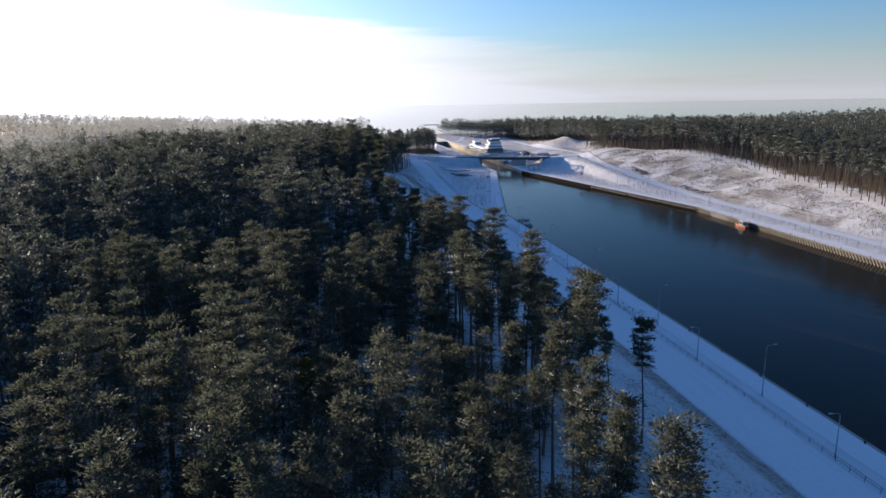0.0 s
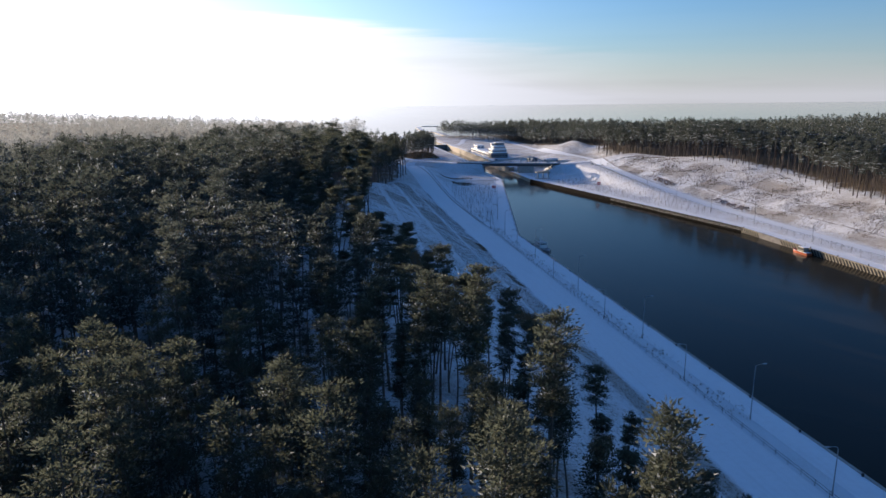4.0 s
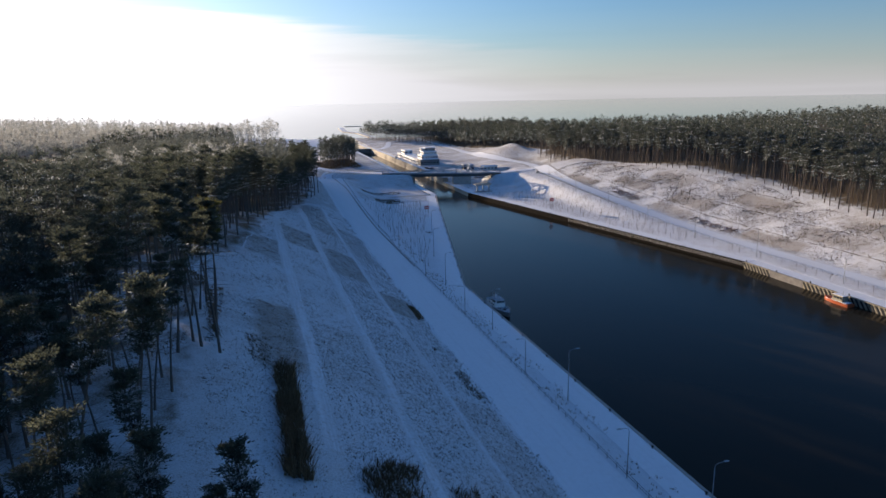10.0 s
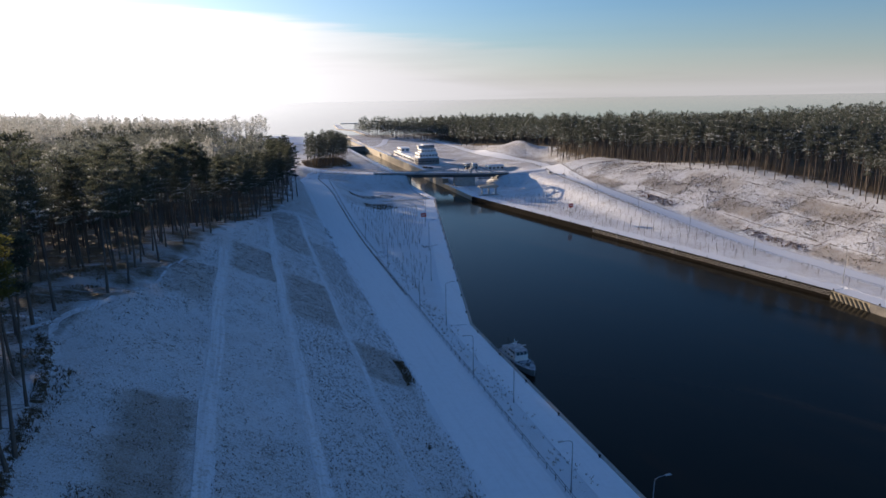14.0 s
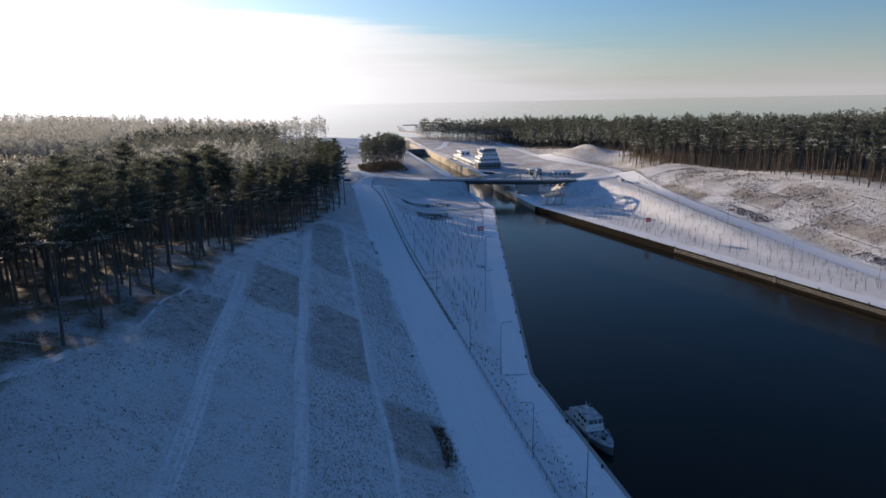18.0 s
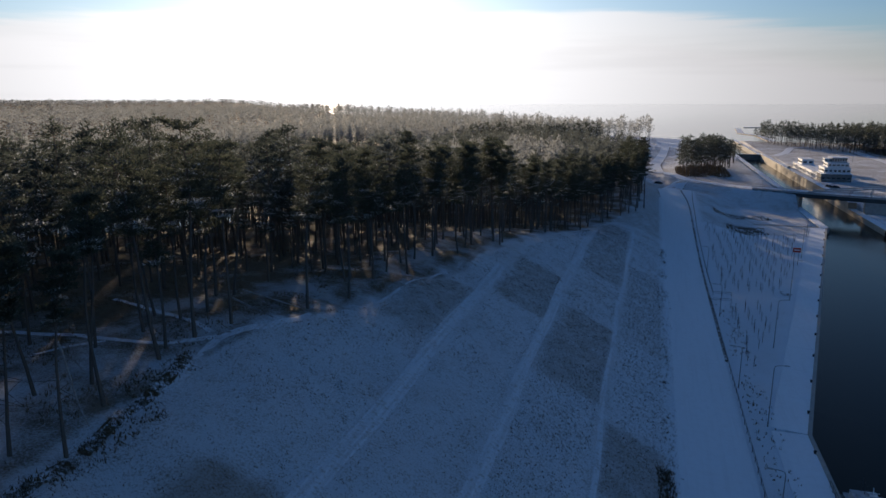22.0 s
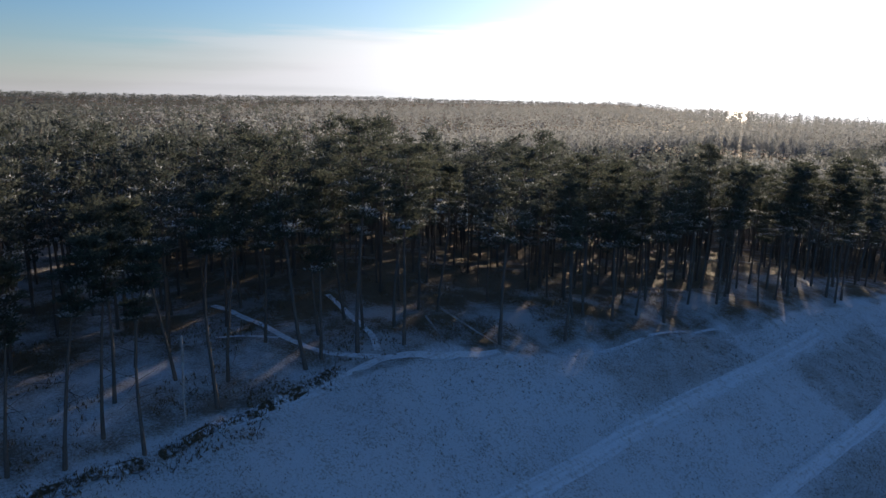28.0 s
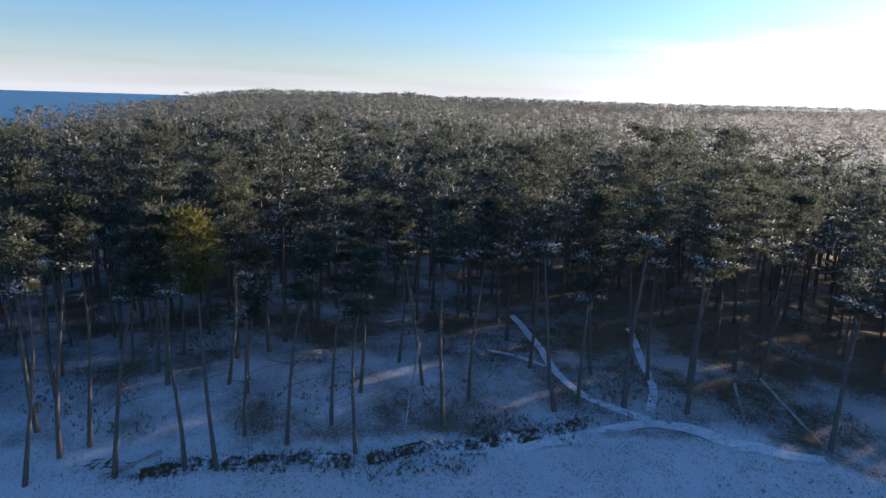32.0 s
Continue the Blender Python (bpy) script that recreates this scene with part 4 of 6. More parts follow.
def build_woods():
    rng = np.random.default_rng(7)
    near = near_templates()
    # single trees: the wood's edge above the bank and the stretch below the start
    models = []
    near.append((19.5, pine(131, 19.5, 0.27, 1.7, 24, 8, 24, 0.25, 0.6, 0.3, 0.5, 8)))
    near.append((13, pine(132, 13, 0.75, 2.1, 40, 8, 22, 0.26, 0.6, 0.85, 0.3, 2)))
    for h, (wood, crown) in near:
        gold = len(models) >= 11
        root = thing("pine_tree", "pine with a yellowish crown" if gold else "tall slender Scots pine with rimed crown" if h > 18 else "bushy young Scots pine dusted with rime", "tree", pose(0, 0, -200), "pines at the wood's edge")
        for name, (v, f, *snow), m in (("trunk", wood, M_BARK), ("crown", crown, M_NEEDLE_GOLD if gold else M_NEEDLE)):
            me = from_arrays(name, v, f, [m], smooth=name == "trunk")
            if name == "crown":
                me.attributes.new("rime", "FLOAT", "POINT").data.foreach_set("value", snow[0].astype(np.float32))
            ob = new(name, me)
            ob.parent = root
        models.append(root)
    used = set()
    x, y = scatter(rng, -130, 60, 32, 560, 4.3)
    depth = wood_edge_left(y) - x
    keep = (depth > np.where(y < 78, 8.0, 0.4) + 10.0 * (y < 55)) & (height(x, y) > -1) & (y > shore(x) + 12)
    x, y, depth = x[keep], y[keep], depth[keep]
    # thinner cover on the clear patch near the edge
    gaps = rng.random(len(x)) < 0.12
    x, y, depth = x[~gaps], y[~gaps], depth[~gaps]
    thin = (depth < 22) & (y > 240) & (y < 300) & (rng.random(len(x)) < 0.5)
    x, y, depth = x[~thin], y[~thin], depth[~thin]
    thin = (depth < 45) & (y > 230) & (y < 420) & (rng.random(len(x)) < 0.3)
    x, y, depth = x[~thin], y[~thin], depth[~thin]
    # the sun comes through lower, thinner trees further along the crest
    thin = (depth > 6) & (depth < 75) & (y > 295) & (y < 400) & (rng.random(len(x)) < 0.12)
    x, y, depth = x[~thin], y[~thin], depth[~thin]
    own = np.zeros(len(x), bool)
    for ex, ey, _ in EDGE_TREES:
        own |= (x - ex) ** 2 + (y - ey) ** 2 < 9
    own |= (wood_edge_left(y) - x < 6) & (y > 216) & (y < 300)
    x, y, depth = x[~own], y[~own], depth[~own]
    tall = np.clip((y - 120) / 70, 0, 1)
    order = np.argsort(depth + 0.012 * np.abs(y - 200))
    singles = order[:205]
    taken = np.zeros(len(x), bool)
    taken[singles] = True
    z = height(x, y)

    def choice(k):
        if depth[k] < 24 and y[k] < 215:
            return int(rng.integers(8, 11))
        return int(rng.integers(3, 8)) if rng.random() < max(0.1 + 0.9 * tall[k], 0.88 * (depth[k] < 17)) else int(rng.integers(0, 3))

    for k in singles:
        c = choice(k)
        s = rng.uniform(0.82, 1.08) * ((0.78 + 0.22 * tall[k]) if c > 2 else 1.0)
        m = pose(x[k], y[k], z[k] - 0.1, rng.normal(0, 2.6), rng.normal(0, 2.6), rng.uniform(0, 360)) @ Matrix.Diagonal((s, s, s, 1))
        if c not in used:
            used.add(c)
            models[c].matrix_basis = m
        else:
            made = copy_thing(models[c], m)
            made.scale = (s, s, s)
    for ex, ey, eh in EDGE_TREES:
        gold = (ex, ey) in GOLDEN
        c = (11 if eh > 16 else 12) if gold else min(range(8, 11) if ey < 262 else range(3, 11), key=lambda i: abs(near[i][0] - eh) + rng.uniform(0, 2.5))
        s = eh / near[c][0]
        m = pose(ex, ey, float(height(ex, ey)) - 0.1, rng.normal(0, 3.2), rng.normal(0, 3.2), rng.uniform(0, 360)) @ Matrix.Diagonal((s, s, s, 1))
        if c not in used:
            used.add(c)
            models[c].matrix_basis = m
        else:
            copy_thing(models[c], m).scale = (s, s, s)
    for c, root in enumerate(models):
        if c not in used:
            for o in (*root.children, root):
                bpy.data.objects.remove(o)

    # the rest of the wood: denser models near, plain ones far off
    mid = [(h, pine(200 + i, h, c, r, 20, 4, 8, 0.56, 0.85, con, 0.6, 0, 4)) for i, (h, c, r, con) in enumerate(((16, 0.62, 2.3, 0.8), (17, 0.6, 2.2, 0.75), (21, 0.6, 2.5, 0.7), (22, 0.56, 2.6, 0.6), (19, 0.64, 2.3, 0.75)))]
    close_up = [(h, pine(250 + i, h, c, r, 28, 6, 12, 0.36, 0.68, con, 0.6, 3, 5)) for i, (h, c, r, con) in enumerate(((15.5, 0.66, 2.4, 0.9), (17, 0.6, 2.2, 0.8), (14, 0.7, 2.3, 0.95), (18, 0.54, 2.3, 0.7), (21, 0.48, 2.6, 0.5), (22.5, 0.45, 2.8, 0.4), (19.5, 0.5, 2.4, 0.55), (18.5, 0.34, 1.7, 0.35), (20.5, 0.3, 1.9, 0.3), (16.5, 0.42, 1.6, 0.5)))]
    far = [(h, pine(300 + i, h, 0.6, r, 16, 2, 4, 1.05, 1.3, con, 0.3, 0, 3)) for i, (h, r, con) in enumerate(((18, 2.6, 0.8), (20, 2.7, 0.85), (16, 2.6, 0.9), (22, 2.7, 0.75)))]
    hazy = [(h, pine(400 + i, h, 0.5, r, 10, 1, 5, 1.5, 2.0, con, 0.0, 0, 3)) for i, (h, r, con) in enumerate(((18, 3.2, 0.8), (21, 3.4, 0.85), (16, 3.2, 0.9)))]

    def plant(name, label, sets, px, py, scale=(0.78, 1.14), pick=None, wide=1.0, grow=None, needles=None):
        pz = height(px, py)
        verts, faces, index, rime, at = [], [], [], [], 0
        which = rng.integers(0, len(sets), len(px)) if pick is None else pick
        for c, (h, (wood, crown)) in enumerate(sets):
            ks = np.flatnonzero(which == c)
            if not len(ks):
                continue
            v = np.concatenate([wood[0], crown[0]])
            f = np.concatenate([wood[1], crown[1] + len(wood[0])])
            a = rng.uniform(0, 6.283, len(ks))
            s = rng.uniform(*scale, len(ks)) * (1.0 if grow is None else grow[ks])
            ca, sa = np.cos(a) * s * wide, np.sin(a) * s * wide
            vx = v[None, :, 0] * ca[:, None] - v[None, :, 1] * sa[:, None] + px[ks][:, None]
            vy = v[None, :, 0] * sa[:, None] + v[None, :, 1] * ca[:, None] + py[ks][:, None]
            vz = v[None, :, 2] * s[:, None] + pz[ks][:, None]
            verts.append(np.stack([vx, vy, vz], -1).reshape(-1, 3))
            faces.append((f[None] + (np.arange(len(ks)) * len(v))[:, None, None] + at).reshape(-1, 3))
            index.append(np.tile(np.r_[np.zeros(len(wood[1])), np.ones(len(crown[1]))], len(ks)))
            rime.append(np.tile(np.r_[np.zeros(len(wood[0])), crown[2]], len(ks)))
            at += len(ks) * len(v)
        me = from_arrays(name, np.concatenate(verts), np.concatenate(faces), [M_BARK, needles or M_NEEDLE_FAR], np.concatenate(index))
        me.attributes.new("rime", "FLOAT", "POINT").data.foreach_set("value", np.concatenate(rime).astype(np.float32))
        ob = new(name, me)
        return tagged(ob, label, "woodland", kind="stuff")

    rest = ~taken
    rx, ry, rt = x[rest], y[rest], tall[rest]
    fine = [(h, pine(270 + i, h, c, r, 36, 7, 15, 0.27, 0.62, con, 0.6, 3, 5)) for i, (h, c, r, con) in enumerate(((15.5, 0.66, 2.4, 0.9), (17, 0.6, 2.2, 0.85), (14, 0.72, 2.3, 0.95), (18, 0.56, 2.3, 0.8), (18.5, 0.38, 1.5, 0.45), (20.5, 0.34, 1.6, 0.4), (16.5, 0.46, 1.4, 0.55)))]
    under = (rx > -38) & (ry < 130)
    pick = np.where((wood_edge_left(ry) - rx < 24), rng.integers(4, 7, len(rx)), rng.integers(0, 4, len(rx)))
    plant("pine_wood", "young rimed pine wood with bushy crowns", fine, rx[under], ry[under], (0.74, 1.12), pick=pick[under], needles=M_NEEDLE)
    rx, ry, rt = rx[~under], ry[~under], rt[~under]
    below = (rx > -16) & (ry < 320)
    slim = ~((wood_edge_left(ry) - rx < 24) & (ry < 215))[below]
    close = (rx > -75) & (ry < 430) & ~below
    plant("pine_wood", "tall rimed pine wood behind the wood's edge", close_up, rx[below], ry[below], (0.74, 1.12), pick=np.where(rng.random(below.sum()) < 0.1 + 0.9 * rt[below], rng.integers(4, 7, below.sum()), rng.integers(0, 4, below.sum())) * slim + rng.integers(7, 10, below.sum()) * ~slim)
    pick = np.where(rng.random(len(rx)) < 0.1 + 0.9 * rt, rng.integers(2, 5, len(rx)), rng.integers(0, 2, len(rx)))
    # Mid trees beyond about y 335 take paler needles that imitate haze.
    paled = close & (ry + 20 * roll(rx, ry, 40, 0.7) > 335)
    plant("pine_wood", "dense pine wood with rime on its crowns", mid, rx[close & ~paled], ry[close & ~paled], pick=pick[close & ~paled])
    plant("pine_wood", "dense pine wood paled to imitate haze", mid, rx[paled], ry[paled], pick=pick[paled], needles=M_NEEDLE_RIME_HAZE)
    fx, fy = rx[~close & ~below], ry[~close & ~below]
    some = rng.random(len(fx)) < 0.68
    fx, fy = fx[some], fy[some]
    # Haze steps in the needle colour: palest beyond about y 430.
    paled = (fy + 30 * roll(fx, fy, 40, 0.7) > 430) & (fx < 25)
    plant("pine_wood", "dense pine wood with rime on its crowns", far, fx[~paled], fy[~paled], (0.85, 1.2), needles=M_NEEDLE_RIME_HAZE)
    plant("pine_wood", "dense pine wood paled to imitate haze", far, fx[paled], fy[paled], (0.85, 1.2), needles=M_NEEDLE_HAZE_PALE)

    def plant_hazed(name, label, sets, px, py, scale, wide=1.0):
        """Far trees paled to imitate haze, most towards the sun from the flight's end."""
        sunward = rng.random(len(px)) < ease(-0.45, 0.35, (py - 240 - 0.5 * (65 - px)) / np.hypot(py - 240, 65 - px))
        for some, needles, more in ((sunward, M_NEEDLE_HAZE_PALE, " paled to imitate haze"), (~sunward, M_NEEDLE_RIME_HAZE, " dusted with rime")):
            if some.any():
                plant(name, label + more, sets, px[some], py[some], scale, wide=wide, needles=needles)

    def ring(x0, x1, y0, y1, gap, test):
        px, py = scatter(rng, x0, x1, y0, y1, gap)
        ok = test(px, py) & (height(px, py) > 0.5) & (py > shore(px) + 15)
        return px[ok], py[ok]

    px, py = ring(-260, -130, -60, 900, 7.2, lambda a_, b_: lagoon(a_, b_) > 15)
    plant_hazed("pine_wood", "wide pine wood", far, px, py, (0.85, 1.2))
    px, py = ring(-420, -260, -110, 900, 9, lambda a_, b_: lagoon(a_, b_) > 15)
    plant_hazed("pine_wood", "wide pine wood", hazy, px, py, (0.85, 1.15))
    px, py = ring(-130, 60, 560, 800, 6.5, lambda a_, b_: a_ < wood_edge_left(b_) - 2 - 40 * (b_ > 700))
    plant("pine_wood", "pine wood beyond the bridge", far, px, py, needles=M_NEEDLE_RIME_HAZE)
    px, py = ring(-130, 40, 800, 1000, 8, lambda a_, b_: (b_ > 860) & (a_ < 10))
    plant("pine_wood", "thin pine wood near the lagoon", far, px, py)
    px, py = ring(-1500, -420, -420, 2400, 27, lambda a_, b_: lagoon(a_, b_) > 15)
    plant_hazed("far_woods", "far pine woods", hazy, px, py, (1.05, 1.5), 1.5)
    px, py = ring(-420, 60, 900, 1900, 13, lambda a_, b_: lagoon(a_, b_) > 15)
    plant("far_woods", "far pine woods beside the lagoon", hazy, px, py, (0.9, 1.3), needles=M_NEEDLE_HAZE_PALE)
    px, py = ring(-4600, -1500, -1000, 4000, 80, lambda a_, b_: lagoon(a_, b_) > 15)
    plant_hazed("far_woods", "far wooded hills", hazy, px, py, (1.1, 1.6), 4.0)
    # right bank
    rank = [(h, pine(220 + i, h, c, r, 18, 4, 8, 0.56, 0.85, con, 0.6, 4, 5)) for i, (h, c, r, con) in enumerate(((21, 0.42, 2.5, 0.5), (23, 0.38, 2.6, 0.4), (19.5, 0.46, 2.3, 0.55), (22, 0.35, 2.2, 0.35)))]
    px, py = ring(230, 290, 110, 640, 4.1, lambda a_, b_: (a_ > wood_edge_right(b_) + 0.5) & (a_ < wood_edge_right(b_) + 18))
    plant("pine_wood", "tall pines above the far bank with bare trunks", rank, px, py, (0.72, 1.15))
    px, py = ring(230, 380, 110, 1000, 6.9, lambda a_, b_: a_ > wood_edge_right(b_) + np.where(b_ < 640, 18, 0))
    plant("pine_wood", "dense tall pines behind the far bank", far, px, py, (0.7, 1.22))
    px, py = ring(380, 720, 60, 980, 13, lambda a_, b_: a_ > 0)
    plant("pine_wood", "wide pine wood behind the far bank", hazy, px, py, (0.8, 1.1))
    px, py = ring(720, 2000, -50, 1000, 25, lambda a_, b_: a_ > 0)
    plant("far_woods", "far pine woods behind the far bank", hazy, px, py, (1.0, 1.4), wide=1.7)
    px, py = ring(168, 380, 845, 1010, 5.6, lambda a_, b_: a_ > 262 - 0.8 * (b_ - 850))
    plant("pine_wood", "row of pines by the lagoon", far, px, py)
    # the island of trees by the bridge
    px, py = ring(70, 130, 634, 784, 4.2, lambda a_, b_: np.abs(a_ - 89 - 0.27 * (b_ - 650)) < np.interp(b_, (634, 655, 700, 784), (5, 14, 9, 4)))
    plant("tree_island", "clump of tall pines on a low rise by the lock", mid, px, py, (0.75, 1.05), pick=rng.integers(2, 5, len(px)), grow=np.interp(py, (634, 700, 784), (1.12, 1.0, 0.62)))


build_woods()


# ---- the swing bridges ----
def beam(b, p, q, w, h):
    """A straight box beam from p to q."""
    p, q = Vector(p), Vector(q)
    way = (q - p).normalized()
    side = Vector((way.y, -way.x, 0)).normalized() * w / 2
    up = side.cross(way).normalized() * h / 2
    if up.z < 0:
        up = -up
    return loft(b, [[p - side - up, p + side - up, p + side + up, p - side + up], [q - side - up, q + side - up, q + side + up, q - side + up]])


def build_bridge():
    g = thing("road_bridge", "grey steel swing bridge over the lock with snowed deck", "bridge", pose(0, 0, 0))
    line = [Vector(p) for p in DECK[3:9]]

    def at(x, off=0.0, up=0.0):
        """A point of the deck's line at x, moved sideways and up."""
        for p, q in zip(line, line[1:]):
            if x <= q.x or q is line[-1]:
                c = p.lerp(q, (x - p.x) / (q.x - p.x))
                way = (q - p).normalized()
                return c + Vector((way.y, -way.x, 0)).normalized() * off + Vector((0, 0, up))

    stops = [112, 119, 126, 133, 140, 147.5, 155, 162.5, 170, 178, 186]
    for x0, x1 in zip(stops, stops[1:]):
        p, q = at(x0), at(x1)
        b = bmesh.new()
        beam(b, p, q, 9.5, 0.5)
        part("deck", b, M_DECKGREY, g, "grey concrete bridge deck")
        b = bmesh.new()
        beam(b, p + Vector((0, 0, 0.28)), q + Vector((0, 0, 0.28)), 7.0, 0.08)
        part("carriageway", b, M_ROAD, g, "snowed carriageway")
        for s in (-4.6, 4.6):
            deep = 1.9 if 124 < x0 < 172 else 1.2
            b = bmesh.new()
            beam(b, at(x0, s, -0.25 - deep / 2), at(x1, s, -0.25 - deep / 2), 0.5, deep)
            part("girder", b, M_DARKSTEEL, g, "long dark steel girder")
            b = bmesh.new()
            beam(b, at(x0, s * 1.07, -0.1), at(x1, s * 1.07, -0.1), 0.16, 0.5)
            part("edge_beam", b, M_GREYPAINT, g, "pale edge beam")
            for hh in (0.5, 0.85, 1.2):
                b = bmesh.new()
                beam(b, at(x0, s, hh), at(x1, s, hh), 0.08, 0.08)
                part("railing_bar", b, M_STEEL, g)
            for j in range(4):
                c = at(x0 + (x1 - x0) * j / 4, s)
                b = bmesh.new()
                box(b, c.x, c.y, c.z + 0.65, 0.1, 0.1, 1.2)
                part("railing_post", b, M_STEEL, g)
    # stay frames of the swing span
    for s in (-4.3, 4.3):
        for p, q, w, name, label in ((at(164, s), at(165.5, s, 5.2), 0.7, "pylon_leg", "steel pylon leg"), (at(168, s), at(165.5, s, 5.2), 0.6, "pylon_leg", ""), (at(134, s, 0.5), at(165.5, s, 5.0), 0.55, "stay", "sloping steel stay"),
                                     (at(165.5, s, 5.0), at(177, s, 0.4), 0.5, "stay", ""), (at(149, s), at(149.6, s, 2.7), 0.4, "stay_post", ""), (at(156.5, s), at(157.2, s, 3.8), 0.4, "stay_post", "")):
            b = bmesh.new()
            beam(b, p, q, w, w)
            part(name, b, M_GREYPAINT, g, label)
    b = bmesh.new()
    beam(b, at(165.5, -4.6, 5.2), at(165.5, 4.6, 5.2), 0.6, 0.6)
    part("crossbeam", b, M_GREYPAINT, g)
    for x, lo, wide, label, name in ((160.5, 12, 9, "massive concrete pivot pier", "pier"), (129.0, 3.4, 10.5, "concrete abutment", "abutment"), (187.5, 3.0, 10, "", "abutment")):
        c = at(min(x, 186))
        b = bmesh.new()
        box(b, x, c.y, 2.0, lo, wide, 7.0 if x < 180 else 6.0, -20 if x < 150 else -12 if x < 170 else 8, bevel=0.2)
        part(name, b, M_CONCRETE, g, label)
    # truss bracing under the back span
    for k in range(7):
        x = 168 + k * 2.5
        for s in (-4.4, 4.4):
            b = bmesh.new()
            beam(b, at(x, s, -1.3), at(x + 1.25, s, -3.0), 0.25, 0.25)
            beam(b, at(x + 1.25, s, -3.0), at(min(x + 2.5, 186), s, -1.3), 0.25, 0.25)
            part("brace", b, M_DARKSTEEL, g)
    for s in (-4.4, 4.4):
        b = bmesh.new()
        beam(b, at(168, s, -3.1), at(185.5, s, -3.1), 0.3, 0.3)
        part("bottom_chord", b, M_DARKSTEEL, g)


build_bridge()


def build_gantry():
    g = thing("mooring_frame", "grey concrete waiting frame on the quay below the bridge", "frame", pose(160.8, 507, 0) @ Matrix.Diagonal((0.85, 0.85, 0.9, 1)))
    for x in (-4.5, 0, 4.5):
        b = bmesh.new()
        box(b, x, 0, 2.2, 1.0, 1.2, 4.4, bevel=0.06)
        part("column", b, M_GREYPAINT, g)
    b = bmesh.new()
    box(b, 0, 0, 4.55, 11.5, 1.5, 0.5, bevel=0.05)
    part("crossbeam", b, M_GREYPAINT, g)
    b = bmesh.new()
    loft(b, [[(-6.6, -1.5, 4.8), (-6.6, 2.6, 4.8), (-6.6, 2.6, 5.6), (-6.6, -1.5, 5.1)], [(3.5, -1.5, 4.8), (5.8, 2.6, 4.8), (4.6, 2.6, 6.6), (2.4, -1.5, 6.1)], [(6.4, -1.2, 4.8), (6.6, 2.2, 4.8), (6.5, 2.2, 5.1), (6.3, -1.2, 5.1)]])
    bmesh.ops.recalc_face_normals(b, faces=b.faces)
    part("canopy", b, M_SUNTONE_CONCRETE, g, "sand-coloured sloping canopy slab")
    b = bmesh.new()
    box(b, 0, 0, 0.15, 13, 3.4, 0.3, bevel=0.05)
    part("footing", b, M_CONCRETE, g)


build_gantry()


# ---- the lock's control building ----
def storey(g, cx, cy, z, sx, sy, h, wall, panes_x, panes_y, pane_h=1.4, sill=1.0, roof=True, over=0.35):
    b = bmesh.new()
    box(b, cx, cy, z + h / 2, sx, sy, h, bevel=0.05)
    part("wall", b, wall, g)
    if roof:
        b = bmesh.new()
        box(b, cx, cy, z + h + 0.16, sx + over * 2, sy + over * 2, 0.3, bevel=0.04)
        part("roof_slab", b, M_SNOW, g, "flat roof slab under snow")
    for n, horizontal in ((panes_x, True), (panes_y, False)):
        span = sx if horizontal else sy
        for k in range(n):
            u = (k + 0.5) / n * span - span / 2
            w = span / n * 0.6
            for s in (-1, 1) if not horizontal else (-1,):
                b = bmesh.new()
                if horizontal:
                    box(b, cx + u, cy + s * (sy / 2 + 0.02), z + sill + pane_h / 2, w, 0.12, pane_h)
                else:
                    box(b, cx + s * (sx / 2 + 0.02), cy + u, z + sill + pane_h / 2, 0.12, w, pane_h)
                win = part("window", b, M_GLASS, g, "dark glazed window")
                b = bmesh.new()
                if horizontal:
                    box(b, cx + u, cy + s * (sy / 2 + 0.07), z + sill - 0.06, w + 0.2, 0.25, 0.1)
                else:
                    box(b, cx + s * (sx / 2 + 0.07), cy + u, z + sill - 0.06, 0.25, w + 0.2, 0.1)
                part("sill", b, M_WHITE, win)


